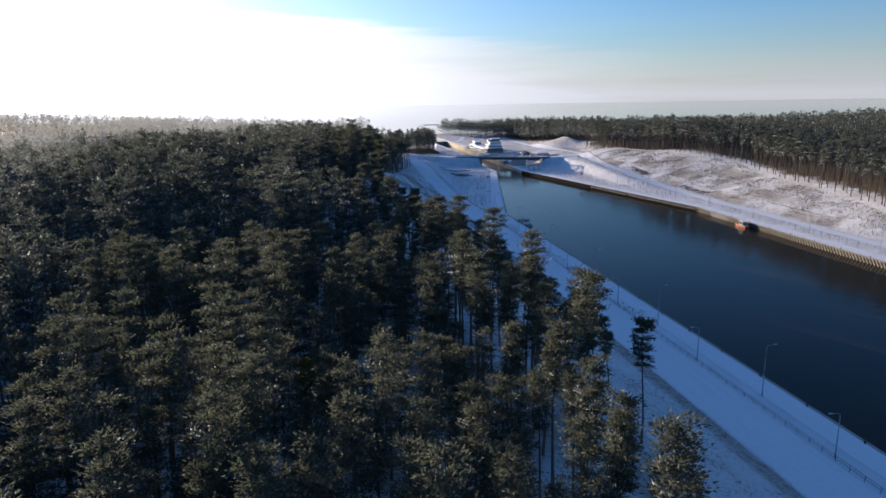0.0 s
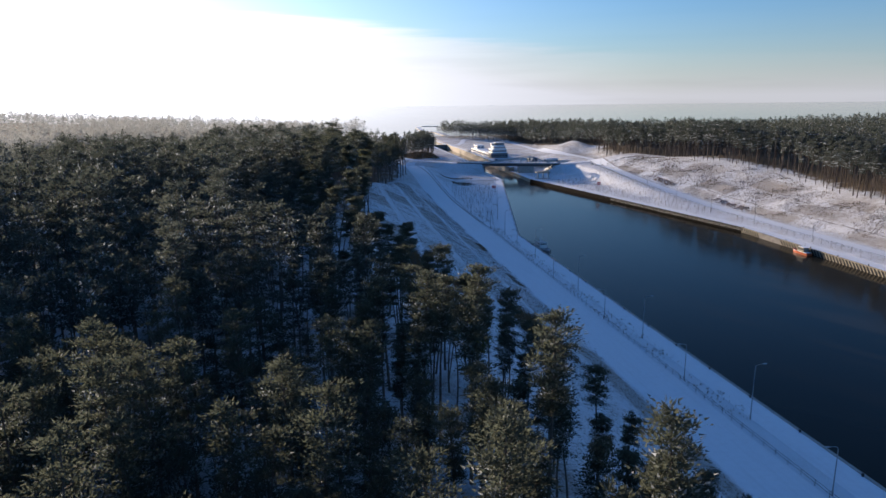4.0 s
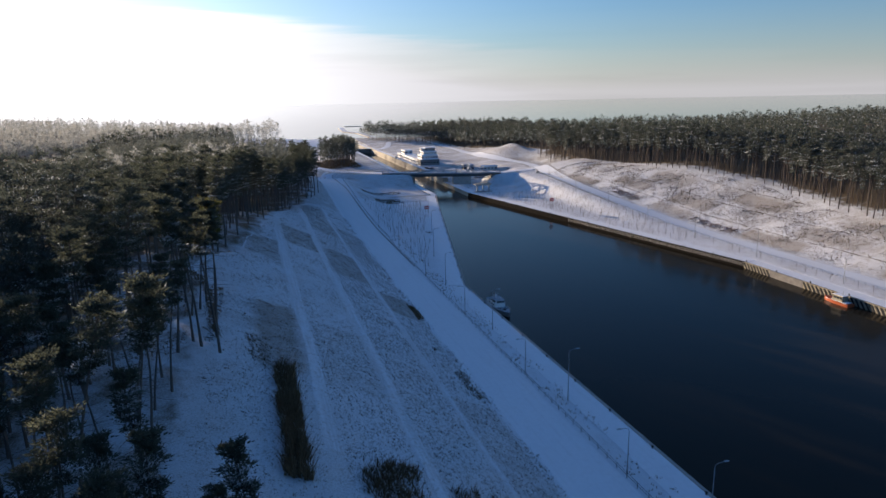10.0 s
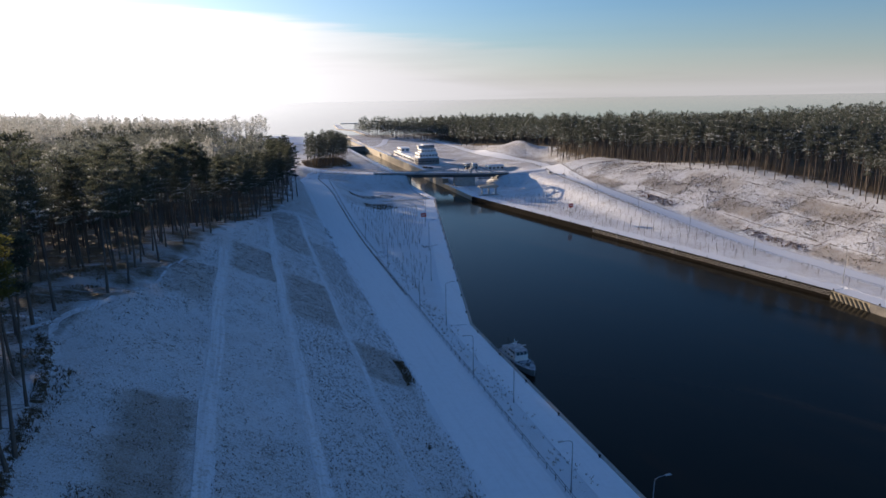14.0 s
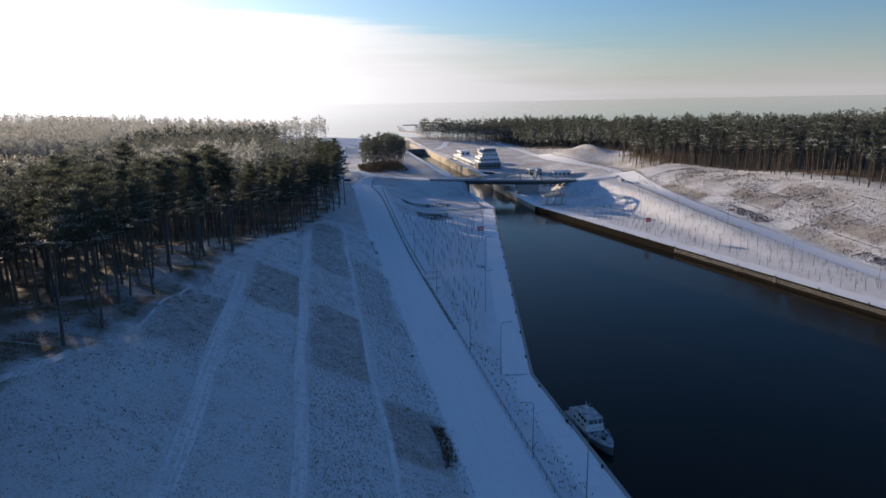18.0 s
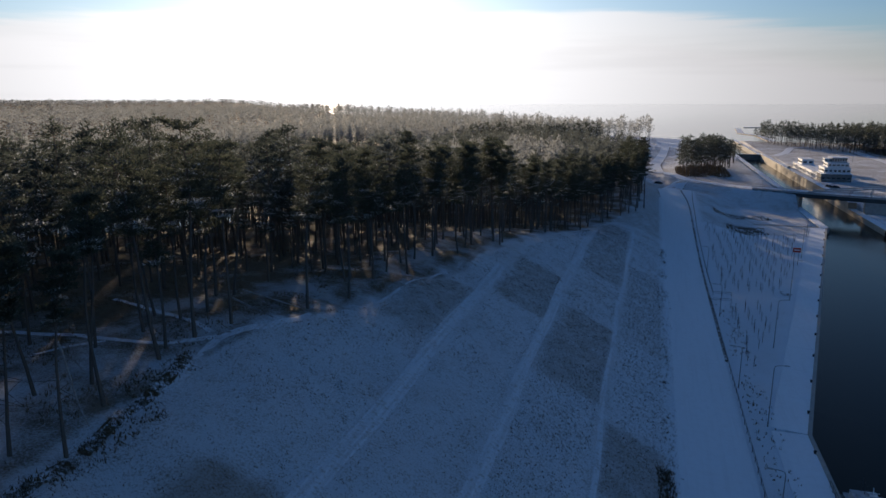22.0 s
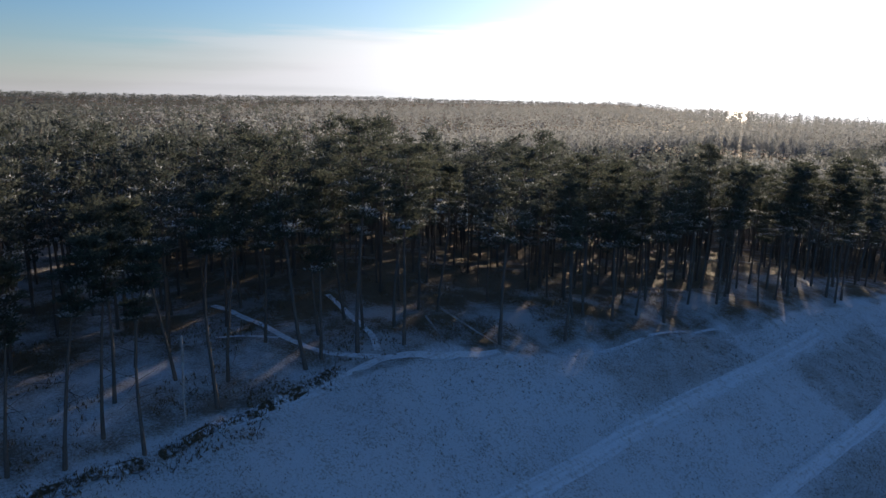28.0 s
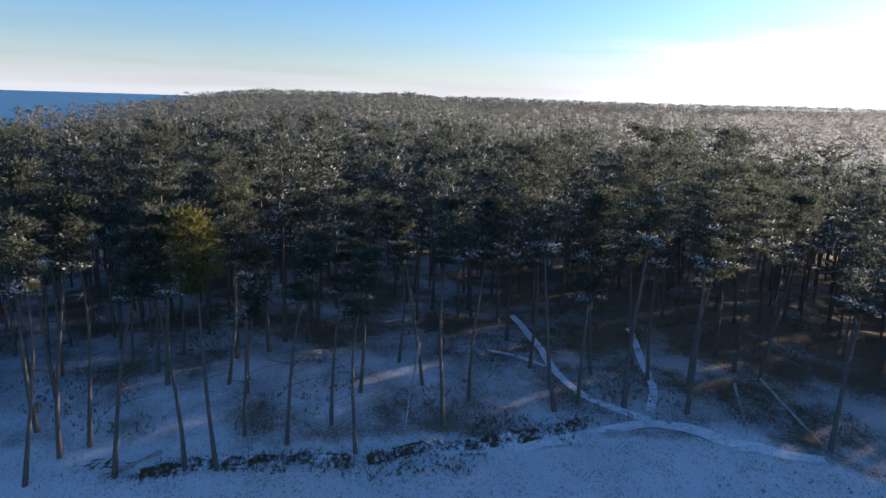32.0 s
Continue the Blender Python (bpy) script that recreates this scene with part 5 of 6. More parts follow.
def build_tower():
    g = thing("control_building", "white stepped lock control building with glazed top room", "building", pose(164.0, 652, 3.0) @ Matrix.Diagonal((0.88, 0.88, 0.9, 1)))
    storey(g, 0, 0, 0, 18, 20, 5.0, M_DECKGREY, 6, 6, 1.3, 1.6)
    storey(g, 0.8, 0.5, 5.3, 15.5, 16, 3.4, M_WHITE, 6, 6, 1.2, 1.0)
    storey(g, 1.6, 1.0, 9.0, 12.5, 12, 2.6, M_WHITE, 5, 5, 0.8, 1.0)
    storey(g, 2.6, 2.0, 11.9, 9.0, 8.5, 3.0, M_GREYPAINT, 6, 6, 1.7, 0.8, over=0.9)
    storey(g, -3.5, 4.0, 11.9, 4.0, 6, 2.0, M_WHITE, 2, 2, 0.6, 0.9)
    b = bmesh.new()
    tube(b, (2, 3, 15.6), (2, 3, 20.5), 0.09, 0.04)
    part("antenna", b, M_STEEL, g)
    for z, sx, sy in ((5.3, 18, 20), (9.0, 15.5, 16)):
        for y in (-sy / 2 + 0.3,):
            b = bmesh.new()
            box(b, 0, y, z + 1.0, sx - 0.6, 0.06, 0.08)
            part("railing_bar", b, M_STEEL, g)
        for k in range(9):
            b = bmesh.new()
            box(b, (k / 8 - 0.5) * (sx - 0.6), -sy / 2 + 0.3, z + 0.5, 0.06, 0.06, 1.0)
            part("railing_post", b, M_STEEL, g)
    w = thing("service_wing", "long low white building with snowy flat roof", "building", pose(160.5, 690, 3.0))
    storey(w, 0, 0, 0, 9, 74, 3.8, M_WHITE, 3, 18, 1.5, 1.1)
    storey(w, 0.5, 22, 4.1, 7, 14, 3.2, M_WHITE, 2, 4, 1.2, 1.0)
    s = thing("site_hut", "small white hut with flat snowed roof by the bridge", "hut", pose(196, 592, 3.0))
    storey(s, 0, 0, 0, 11, 5, 3.0, M_WHITE, 4, 2, 1.1, 1.0)
    s = thing("site_hut", "dark steel equipment hut beside the bridge", "hut", pose(183, 604, 3.0))
    storey(s, 0, 0, 0, 8, 5, 3.4, M_DARKSTEEL, 3, 2, 1.1, 1.2)


build_tower()


# ---- street lamps ----
def lamp(tall, arm):
    root = thing("street_lamp", "tall galvanised street lamp with curved arm on the quay" if tall > 9 else "slender galvanised street lamp beside the service road", "street lamp", pose(0, 0, 0), "quay lamps")
    b = bmesh.new()
    tube(b, (0, 0, -0.2), (0, 0, 0.9), 0.13, 0.13)
    tube(b, (0, 0, 0.9), (0, 0, tall - 0.6), 0.09, 0.055)
    part("pole", b, M_STEEL, root)
    b = bmesh.new()
    pts = [(0, 0, tall - 0.6), (0.12 * arm, 0, tall - 0.2), (0.5 * arm, 0, tall), (1.5 * arm, 0, tall + 0.08)]
    for p, q in zip(pts, pts[1:]):
        tube(b, p, q, 0.05, 0.045, 6)
    part("arm", b, M_STEEL, root)
    b = bmesh.new()
    box(b, 1.8 * arm, 0, tall + 0.08, 0.75, 0.3, 0.12, bevel=0.03)
    part("lamp_head", b, M_GREYPAINT, root)
    return root


tall_lamp, short_lamp = lamp(10.6, 1), lamp(8.0, -1)
tall_lamp.location, short_lamp.location = (81.4, 107.7, 0), (78.6, 85, 0)
for k in range(1, 6):
    copy_thing(tall_lamp, pose(81.4, 107.7 + 42.3 * k, 0))
for y in (126.5, 168, 208.5, 249.2, 291, 333.5):
    copy_thing(short_lamp, pose(78.6, y, 0))
for x, y in ((88.0, 357), (97.6, 395), (110, 447), (119, 486)):
    copy_thing(tall_lamp, pose(x, y, 0, 0, 0, 12))
for x, y in ((79, 376), (79, 418)):
    copy_thing(short_lamp, pose(x, y, float(height(x, y))))
for y in (205, 242, 280, 317, 352, 386, 424, 460, 495):
    x = 197.2 if y < 400 else 199.0
    copy_thing(tall_lamp if y % 2 else short_lamp, pose(x, y, float(height(x, y)), 0, 0, 180))
for x, y in ((113, 560), (135, 590), (152, 700), (152, 640), (127, 690), (215, 560), (230, 620), (218, 700), (206, 780)):
    copy_thing(short_lamp, pose(x, y, float(height(x, y)) if not 128 < x < 154 else 3.1))


# ---- fences ----
def fence(name, label, pts, gap=3.0, tall=1.1, rails=(1.05, 0.6)):
    root = thing(name, label, "fence")
    pb = bmesh.new()
    tube(pb, (0, 0, -0.2), (0, 0, tall), 0.045, sides=6)
    post_mesh = mesh_of("post", pb, M_DARKSTEEL)
    for p, q in zip(pts, pts[1:]):
        p, q = Vector(p), Vector(q)
        k = max(1, round((q - p).length / gap))
        for j in range(k):
            c, d = p.lerp(q, j / k), p.lerp(q, (j + 1) / k)
            zc, zd = float(height(c.x, c.y)), float(height(d.x, d.y))
            ob = new("post", post_mesh)
            ob.parent, ob.location = root, (c.x, c.y, zc)
            for r in rails:
                b = bmesh.new()
                tube(b, (c.x, c.y, zc + r), (d.x, d.y, zd + r), 0.035, sides=5)
                part("rail", b, M_DARKSTEEL, root)
    return root


fence("road_fence", "low dark steel guard fence between road and promenade", [(77.9, 60), (77.9, 388), (82.5, 388.5)])
fence("road_fence", "low dark steel guard fence beside the planted plot", [(83.5, 394.5), (78.9, 394.5), (78.9, 470), (79.6, 520), (80.5, 545)])
fence("far_fence", "low steel guard fence along the far road", [(201.3, 180), (201.3, 352), (201.8, 460), (205, 500), (210, 530)], 4.0)


for side in (-5.0, 5.0):
    line = []
    for p, q in zip(ROAD_R[20:], ROAD_R[21:28]):
        way = (Vector(q) - Vector(p)).normalized()
        line.append((p[0] + way.y * side, p[1] - way.x * side))
    fence("guard_rail", "galvanised guard rail beside the snowed road", line, 4.0, 0.8, (0.7,))


for side in (-5.0, 5.0):
    line = []
    for p, q in zip(DECK[:4], DECK[1:5]):
        way = (Vector(q[:2]) - Vector(p[:2])).normalized()
        line.append((p[0] + way.y * side, p[1] - way.x * side))
    fence("guard_rail", "galvanised guard rail on the bridge ramp", line, 4.0, 0.8, (0.7,))


# ---- boats ----
def hull(b, length, beam_, depth, z, rise, bow=1):
    """A hull with a raked bow; it points to -y."""
    rings = []
    for t in (0.0, 0.06, 0.35, 0.62, 0.82, 0.94, 1.0):
        half = beam_ / 2 * (1.0 if t < 0.5 else max(0.02, math.cos((t - 0.5) * math.pi) ** 0.65)) * (0.9 + 0.1 * min(1, t * 6))
        y = length * (0.5 - t)
        top = z + depth + rise * t * t
        keel = z - 0.5 + 0.9 * max(0, t - 0.7)
        rings.append([(-half, y, top), (-half * 0.86, y, z), (0, y + 0.3 * t, keel), (half * 0.86, y, z), (half, y, top)])
    loft(b, rings)
    bmesh.ops.recalc_face_normals(b, faces=b.faces)
    return b


def patrol_boat():
    g = thing("patrol_boat", "white patrol boat with grey hull moored at the quay", "boat", pose(91.0, 297.4, WATER, 0, 0, 2.5) @ Matrix.Diagonal((0.92, 0.95, 0.62, 1)))
    L, W = 15.2, 4.4
    b = bmesh.new()
    hull(b, L, W, 1.35, 0.0, 0.75)
    part("hull", b, M_HULL, g, "grey steel hull")
    b = bmesh.new()
    rings = []
    for t in (0.02, 0.35, 0.62, 0.82, 0.93, 0.985):
        half = (W / 2 - 0.1) * (1.0 if t < 0.5 else max(0.03, math.cos((t - 0.5) * math.pi) ** 0.65))
        y, z = L * (0.5 - t), 1.37 + 0.75 * t * t
        rings.append([(-half, y, z), (half, y, z), (half, y, z + 0.07), (-half, y, z + 0.07)])
    loft(b, rings)
    part("deck", b, M_DUSTED, g, "grey deck dusted with snow")
    b = bmesh.new()
    loft(b, [[(-1.75, 6.2, 1.4), (1.75, 6.2, 1.4), (1.65, 6.0, 3.4), (-1.65, 6.0, 3.4)], [(-1.75, -1.2, 1.5), (1.75, -1.2, 1.5), (1.6, -0.9, 3.5), (-1.6, -0.9, 3.5)]])
    part("deckhouse", b, M_WHITE, g, "white deckhouse")
    b = bmesh.new()
    loft(b, [[(-1.55, 3.0, 3.4), (1.55, 3.0, 3.4), (1.4, 2.8, 5.0), (-1.4, 2.8, 5.0)], [(-1.55, -1.4, 3.45), (1.55, -1.4, 3.45), (1.35, -0.8, 5.05), (-1.35, -0.8, 5.05)]])
    part("wheelhouse", b, M_WHITE, g, "white wheelhouse")
    b = bmesh.new()
    box(b, 0, 0.9, 5.12, 3.1, 4.4, 0.18, bevel=0.05)
    part("wheelhouse_roof", b, M_DUSTED, g)
    b = bmesh.new()
    box(b, 0, 4.5, 3.5, 3.5, 3.2, 0.14, bevel=0.04)
    part("aft_roof", b, M_DUSTED, g)
    for x, y, sx, sy, h in ((-0.9, 4.2, 0.7, 1.2, 0.35), (0.8, 5.2, 0.9, 0.7, 0.5), (0.1, 3.8, 0.5, 0.5, 0.7)):
        b = bmesh.new()
        box(b, x, y, 3.56 + h / 2, sx, sy, h, bevel=0.05)
        part("roof_locker", b, M_GREYPAINT, g)
    for y in (5.2, 6.2):
        b = bmesh.new()
        tube(b, (0, y, 3.5), (0, y + 0.2, 6.2), 0.05, 0.03, 6)
        tube(b, (-0.5, y + 0.1, 5.4), (0.5, y + 0.1, 5.4), 0.03, sides=5)
        part("aerial", b, M_DARKSTEEL, g)
    for s in (-1, 1):
        for y in (-3.4, -2.2):
            b = bmesh.new()
            tube(b, (s * 1.1, y, 1.8), (s * 1.1, y, 2.3), 0.14, sides=8)
            part("deck_bollard", b, M_BLACK, g)
    for x in (-0.9, 0, 0.9):
        b = bmesh.new()
        loft(b, [[(x - 0.38, -1.34, 3.85), (x + 0.38, -1.34, 3.85), (x + 0.36, -1.06, 4.75), (x - 0.36, -1.06, 4.75)], [(x - 0.38, -1.40, 3.85), (x + 0.38, -1.40, 3.85), (x + 0.36, -1.12, 4.75), (x - 0.36, -1.12, 4.75)]])
        part("windscreen", b, M_GLASS, g, "dark windscreen pane")
    for s in (-1, 1):
        for y in (-0.2, 0.9, 2.0):
            b = bmesh.new()
            box(b, s * 1.5, y, 4.25, 0.12, 0.8, 0.75)
            part("side_window", b, M_GLASS, g)
        for y in (0.4, 2.0, 3.6):
            b = bmesh.new()
            box(b, s * 1.69, y, 2.6, 0.12, 0.7, 0.5)
            part("side_window", b, M_GLASS, g)
        for k in range(9):
            t = 0.62 + 0.36 * k / 8
            half = (W / 2 - 0.15) * max(0.03, math.cos((t - 0.5) * math.pi) ** 0.65)
            b = bmesh.new()
            tube(b, (s * half, L * (0.5 - t), 1.4 + 0.75 * t * t), (s * half, L * (0.5 - t), 2.2 + 0.75 * t * t), 0.025, sides=5)
            part("stanchion", b, M_STEEL, g)
        b = bmesh.new()
        for k in range(8):
            t0, t1 = 0.62 + 0.36 * k / 8, 0.62 + 0.36 * (k + 1) / 8
            h0, h1 = [(W / 2 - 0.15) * max(0.03, math.cos((t - 0.5) * math.pi) ** 0.65) for t in (t0, t1)]
            tube(b, (s * h0, L * (0.5 - t0), 2.2 + 0.75 * t0 * t0), (s * h1, L * (0.5 - t1), 2.2 + 0.75 * t1 * t1), 0.03, sides=5)
        part("bow_rail", b, M_STEEL, g, "thin steel bow rail")
    b = bmesh.new()
    tube(b, (0, 2.2, 5.2), (0, 2.6, 7.6), 0.09, 0.05)
    tube(b, (-0.8, 2.4, 6.5), (0.8, 2.4, 6.5), 0.05, sides=6)
    box(b, 0, 2.3, 6.0, 0.9, 0.3, 0.2)
    part("mast", b, M_WHITE, g, "short radar mast")
    b = bmesh.new()
    box(b, 0, -4.4, 2.25, 0.7, 0.9, 0.5, bevel=0.08)
    part("windlass", b, M_DARKSTEEL, g)
    for s in (-1, 1):
        for y in (-3.2, 0.5, 3.8):
            b = bmesh.new()
            tube(b, (s * 2.3, y, 0.2), (s * 2.3, y, 1.1), 0.22, sides=8)
            part("fender", b, M_BLACK, g)
    # landing stage railing on the quay edge
    q = thing("landing_ladder", "dark steel landing stage with railing at the quay edge", "landing stage", pose(87.4, 299.4, 0))
    for k in range(6):
        b = bmesh.new()
        tube(b, (-0.6, k * 1.4 - 3.5, 0.05), (-0.6, k * 1.4 - 3.5, 1.1), 0.04, sides=6)
        part("post", b, M_DARKSTEEL, q)
    for hh in (0.5, 1.08):
        b = bmesh.new()
        tube(b, (-0.6, -3.5, hh), (-0.6, 3.5, hh), 0.04, sides=6)
        part("rail", b, M_DARKSTEEL, q)
    b = bmesh.new()
    box(b, 0.6, 0, -0.9, 1.2, 7.4, 0.15)
    part("platform", b, M_DARKSTEEL, q)


patrol_boat()


def pilot_boat():
    g = thing("pilot_boat", "small red-hulled pilot boat with cream cabin at the far quay", "boat", pose(185.6, 270.8, WATER, 0, 0, 180))
    b = bmesh.new()
    hull(b, 9.0, 3.0, 0.8, 0, 0.5)
    part("hull", b, M_ORANGE, g, "orange-red hull")
    b = bmesh.new()
    box(b, 0, 0.4, 0.98, 2.5, 7.0, 0.1)
    part("deck", b, M_SNOW, g)
    b = bmesh.new()
    loft(b, [[(-1.1, 2.6, 0.95), (1.1, 2.6, 0.95), (1.0, 2.4, 2.7), (-1.0, 2.4, 2.7)], [(-1.1, -1.2, 0.95), (1.1, -1.2, 0.95), (0.95, -0.6, 2.7), (-0.95, -0.6, 2.7)]])
    part("cabin", b, M_STRIPE, g, "cream cabin")
    b = bmesh.new()
    box(b, 0, 0.9, 2.76, 2.3, 3.6, 0.12, bevel=0.03)
    part("cabin_roof", b, M_SNOW, g)
    for s in (-1, 1):
        for y in (-0.2, 0.9, 2.0):
            b = bmesh.new()
            box(b, s * 1.04, y, 2.0, 0.12, 0.75, 0.6)
            part("window", b, M_GLASS, g)
    b = bmesh.new()
    tube(b, (0, 1.4, 2.8), (0, 1.6, 4.4), 0.05, 0.03)
    part("mast", b, M_STEEL, g)


pilot_boat()


# ---- signs, cars and small things on the banks ----
def red_sign(x, y, rz):
    g = thing("channel_sign", "red board sign on two posts at the water's edge", "sign", pose(x, y, float(height(x, y)), 0, 0, rz), "channel signs")
    for s in (-0.6, 0.6):
        b = bmesh.new()
        tube(b, (s, 0, -0.2), (s, 0, 6.0), 0.06, sides=6)
        part("post", b, M_DARKSTEEL, g)
    b = bmesh.new()
    box(b, 0, -0.08, 5.0, 2.3, 0.08, 1.5, bevel=0.02)
    board = part("board", b, M_RED, g, "red sign board")
    b = bmesh.new()
    box(b, 0, -0.13, 5.0, 1.6, 0.03, 0.3)
    part("white_bar", b, M_WHITE, board)


red_sign(106.2, 435.7, 0)
red_sign(172.5, 435, 10)


def car(x, y, rz, paint, label):
    g = thing("parked_car", label, "car", pose(x, y, float(height(x, y)) + 0.1, 0, 0, rz), "parked cars")
    b = bmesh.new()
    loft(b, [[(-0.85, 2.1, 0.35), (0.85, 2.1, 0.35), (0.82, 2.1, 0.85), (-0.82, 2.1, 0.85)], [(-0.9, 0.9, 0.3), (0.9, 0.9, 0.3), (0.88, 0.9, 0.98), (-0.88, 0.9, 0.98)],
             [(-0.9, -1.2, 0.3), (0.9, -1.2, 0.3), (0.88, -1.2, 0.98), (-0.88, -1.2, 0.98)], [(-0.85, -2.15, 0.35), (0.85, -2.15, 0.35), (0.8, -2.15, 0.8), (-0.8, -2.15, 0.8)]])
    part("body", b, paint, g)
    b = bmesh.new()
    loft(b, [[(-0.78, 1.9, 0.95), (0.78, 1.9, 0.95), (0.62, 1.35, 1.5), (-0.62, 1.35, 1.5)], [(-0.8, -1.0, 0.95), (0.8, -1.0, 0.95), (0.62, -0.35, 1.5), (-0.62, -0.35, 1.5)]])
    part("cabin_glass", b, M_GLASS, g)
    b = bmesh.new()
    box(b, 0, 0.5, 1.54, 1.26, 1.8, 0.09, bevel=0.03)
    part("roof", b, M_SNOW, g)
    for sx in (-0.85, 0.85):
        for sy in (-1.35, 1.3):
            b = bmesh.new()
            tube(b, (sx - 0.1, sy, 0.32), (sx + 0.1, sy, 0.32), 0.32, sides=12)
            w = part("wheel", b, M_BLACK, g)
            b = bmesh.new()
            tube(b, (sx - 0.11, sy, 0.32), (sx + 0.11, sy, 0.32), 0.18, sides=10)
            part("rim", b, M_STEEL, w)


car(65.8, 601, 60, M_BLACK, "dark van-like car parked by the wood's road")
car(209, 534, 160, M_GREYPAINT, "grey car on the snowed road by the bridge")
car(154.6, 616, 20, M_BLACK, "dark car parked beside the lock")
car(157.5, 613, 20, M_NAVY, "dark blue car parked beside the lock")
car(152, 716, 0, M_GREYPAINT, "grey car parked by the service wing")


def fallen_log(p, q, r, label):
    p, q = [Vector((x, y, float(height(x, y)) + z)) for x, y, z in (p, q)]
    way = q - p
    side = way.cross(Vector((0, 0, 1))).normalized()
    up = side.cross(way).normalized()
    rings = []
    for k in range(9):
        t = k / 8
        c = p + way * t + side * 0.12 * math.sin(5 * t + p.x) + up * 0.06 * math.sin(7 * t)
        rings.append([c + (side * math.cos(a) + up * math.sin(a)) * r * (1 - 0.55 * t) for a in [j * math.pi / 4 for j in range(8)]])
    b = bmesh.new()
    loft(b, rings)
    log = tagged(part("fallen_log", b, M_LOG), label, "log", "fallen trunks")
    for k in (2, 3, 4):
        c = p + way * k / 6
        b = bmesh.new()
        tube(b, c, c + Vector((0.5, 0.3 * (-1) ** k, 0.5)), 0.04, 0.02, 5)
        part("branch_stub", b, M_LOG, log)


fallen_log((7.2, 284.6, 1.0), (15.0, 281.8, 0.1), 0.14, "snow-dusted fallen pine trunk leaning on the slope")
fallen_log((7.0, 287.2, 1.5), (17.0, 288.4, 0.1), 0.14, "pale fallen pine trunk across the path's edge")
fallen_log((10.5, 253.5, 6.5), (14.2, 252.4, 0.0), 0.13, "leaning broken pine trunk at the clearing")
fallen_log((2, 262, 0.15), (6, 260, 0.15), 0.08, "thin fallen branch on snow")
fallen_log((16, 233, 0.15), (18.5, 229, 0.15), 0.14, "fallen branch by the path")


def brush_piles():
    """Heaps of twigs left on the banks."""
    for x, y, s in ((17.4, 229, 1.2), (62, 262, 0.7), (65.5, 330, 0.6), (97.6, 400, 1.3), (66.5, 425, 1.2)):
        rng = np.random.default_rng(int(x * 10))
        g = thing("brush_pile", "heap of dark brushwood and twigs on snow", "brush pile", pose(x, y, float(height(x, y))), "brush piles")
        for k in range(14):
            c = Vector((rng.normal(0, 0.5) * s, rng.normal(0, 0.7) * s, 0.1 + 0.2 * rng.random()))
            w = Vector(rng.normal(0, 1, 3)).normalized() * s * 0.8
            w.z = abs(w.z) * 0.5
            b = bmesh.new()
            tube(b, c - w * 0.5, c + w * 0.5, 0.06, 0.03, 5)
            part("twig", b, M_SAPLING, g)


brush_piles()


# ---- planted whips and dry growth ----
def whips():
    rng = np.random.default_rng(21)
    meshes = []
    for k in range(4):
        r = np.random.default_rng(50 + k)
        bits = [limb((0, 0, -0.1), (r.normal(0, 0.06), r.normal(0, 0.06), 2.3 + 0.5 * r.random()), 0.055, 4)]
        for j in range(7):
            z = 0.7 + 0.22 * j
            az = r.uniform(0, 6.28)
            bits.append(limb((0, 0, z), (math.cos(az) * 0.4, math.sin(az) * 0.4, z + 0.45), 0.022, 3))
        v, f = join(bits)
        meshes.append(from_arrays("young_tree", v, f, [M_SAPLING]))
    spots = []
    for row, y in enumerate(np.arange(344, 478, 3.1)):
        right = float(quay_left(y)) - 9.5
        for x in np.arange(82.5, right, 3.0):
            if 386 < y < 397 and x < 96:
                continue
            spots.append((x + rng.normal(0, 0.35), y + rng.normal(0, 0.5)))
    for y in np.arange(350, 492, 4.0):
        for x in np.arange(float(quay_right(y)) + 8, 199.0, 3.6):
            spots.append((x + rng.normal(0, 0.4), y + rng.normal(0, 0.6)))
    for y in np.arange(215, 345, 5.0):
        spots.append((197.5 + rng.normal(0, 0.6), y))
    keep = [s for s in spots if rng.random() < 0.9]
    singles, rest = keep[:290], keep[290:]
    for i, (x, y) in enumerate(singles):
        ob = new("young_tree", meshes[i % 4])
        ob.matrix_world = pose(x, y, float(height(x, y)), 0, 0, rng.uniform(0, 360))
        tagged(ob, "bare young tree staked in a snowy plot", "young tree", "planted young trees")
    if rest:
        bits = []
        for i, (x, y) in enumerate(rest):
            v = np.empty(len(meshes[i % 4].vertices) * 3)
            meshes[i % 4].vertices.foreach_get("co", v)
            f = np.empty(len(meshes[i % 4].polygons) * 3, np.int32)
            meshes[i % 4].loops.foreach_get("vertex_index", f)
            bits.append((v.reshape(-1, 3) + (x, y, float(height(x, y))), f.reshape(-1, 3)))
        v, f = join(bits)
        tagged(new("young_trees", from_arrays("young_trees", v, f, [M_SAPLING])), "rows of bare young trees on the far bank", "young trees", kind="stuff")


whips()


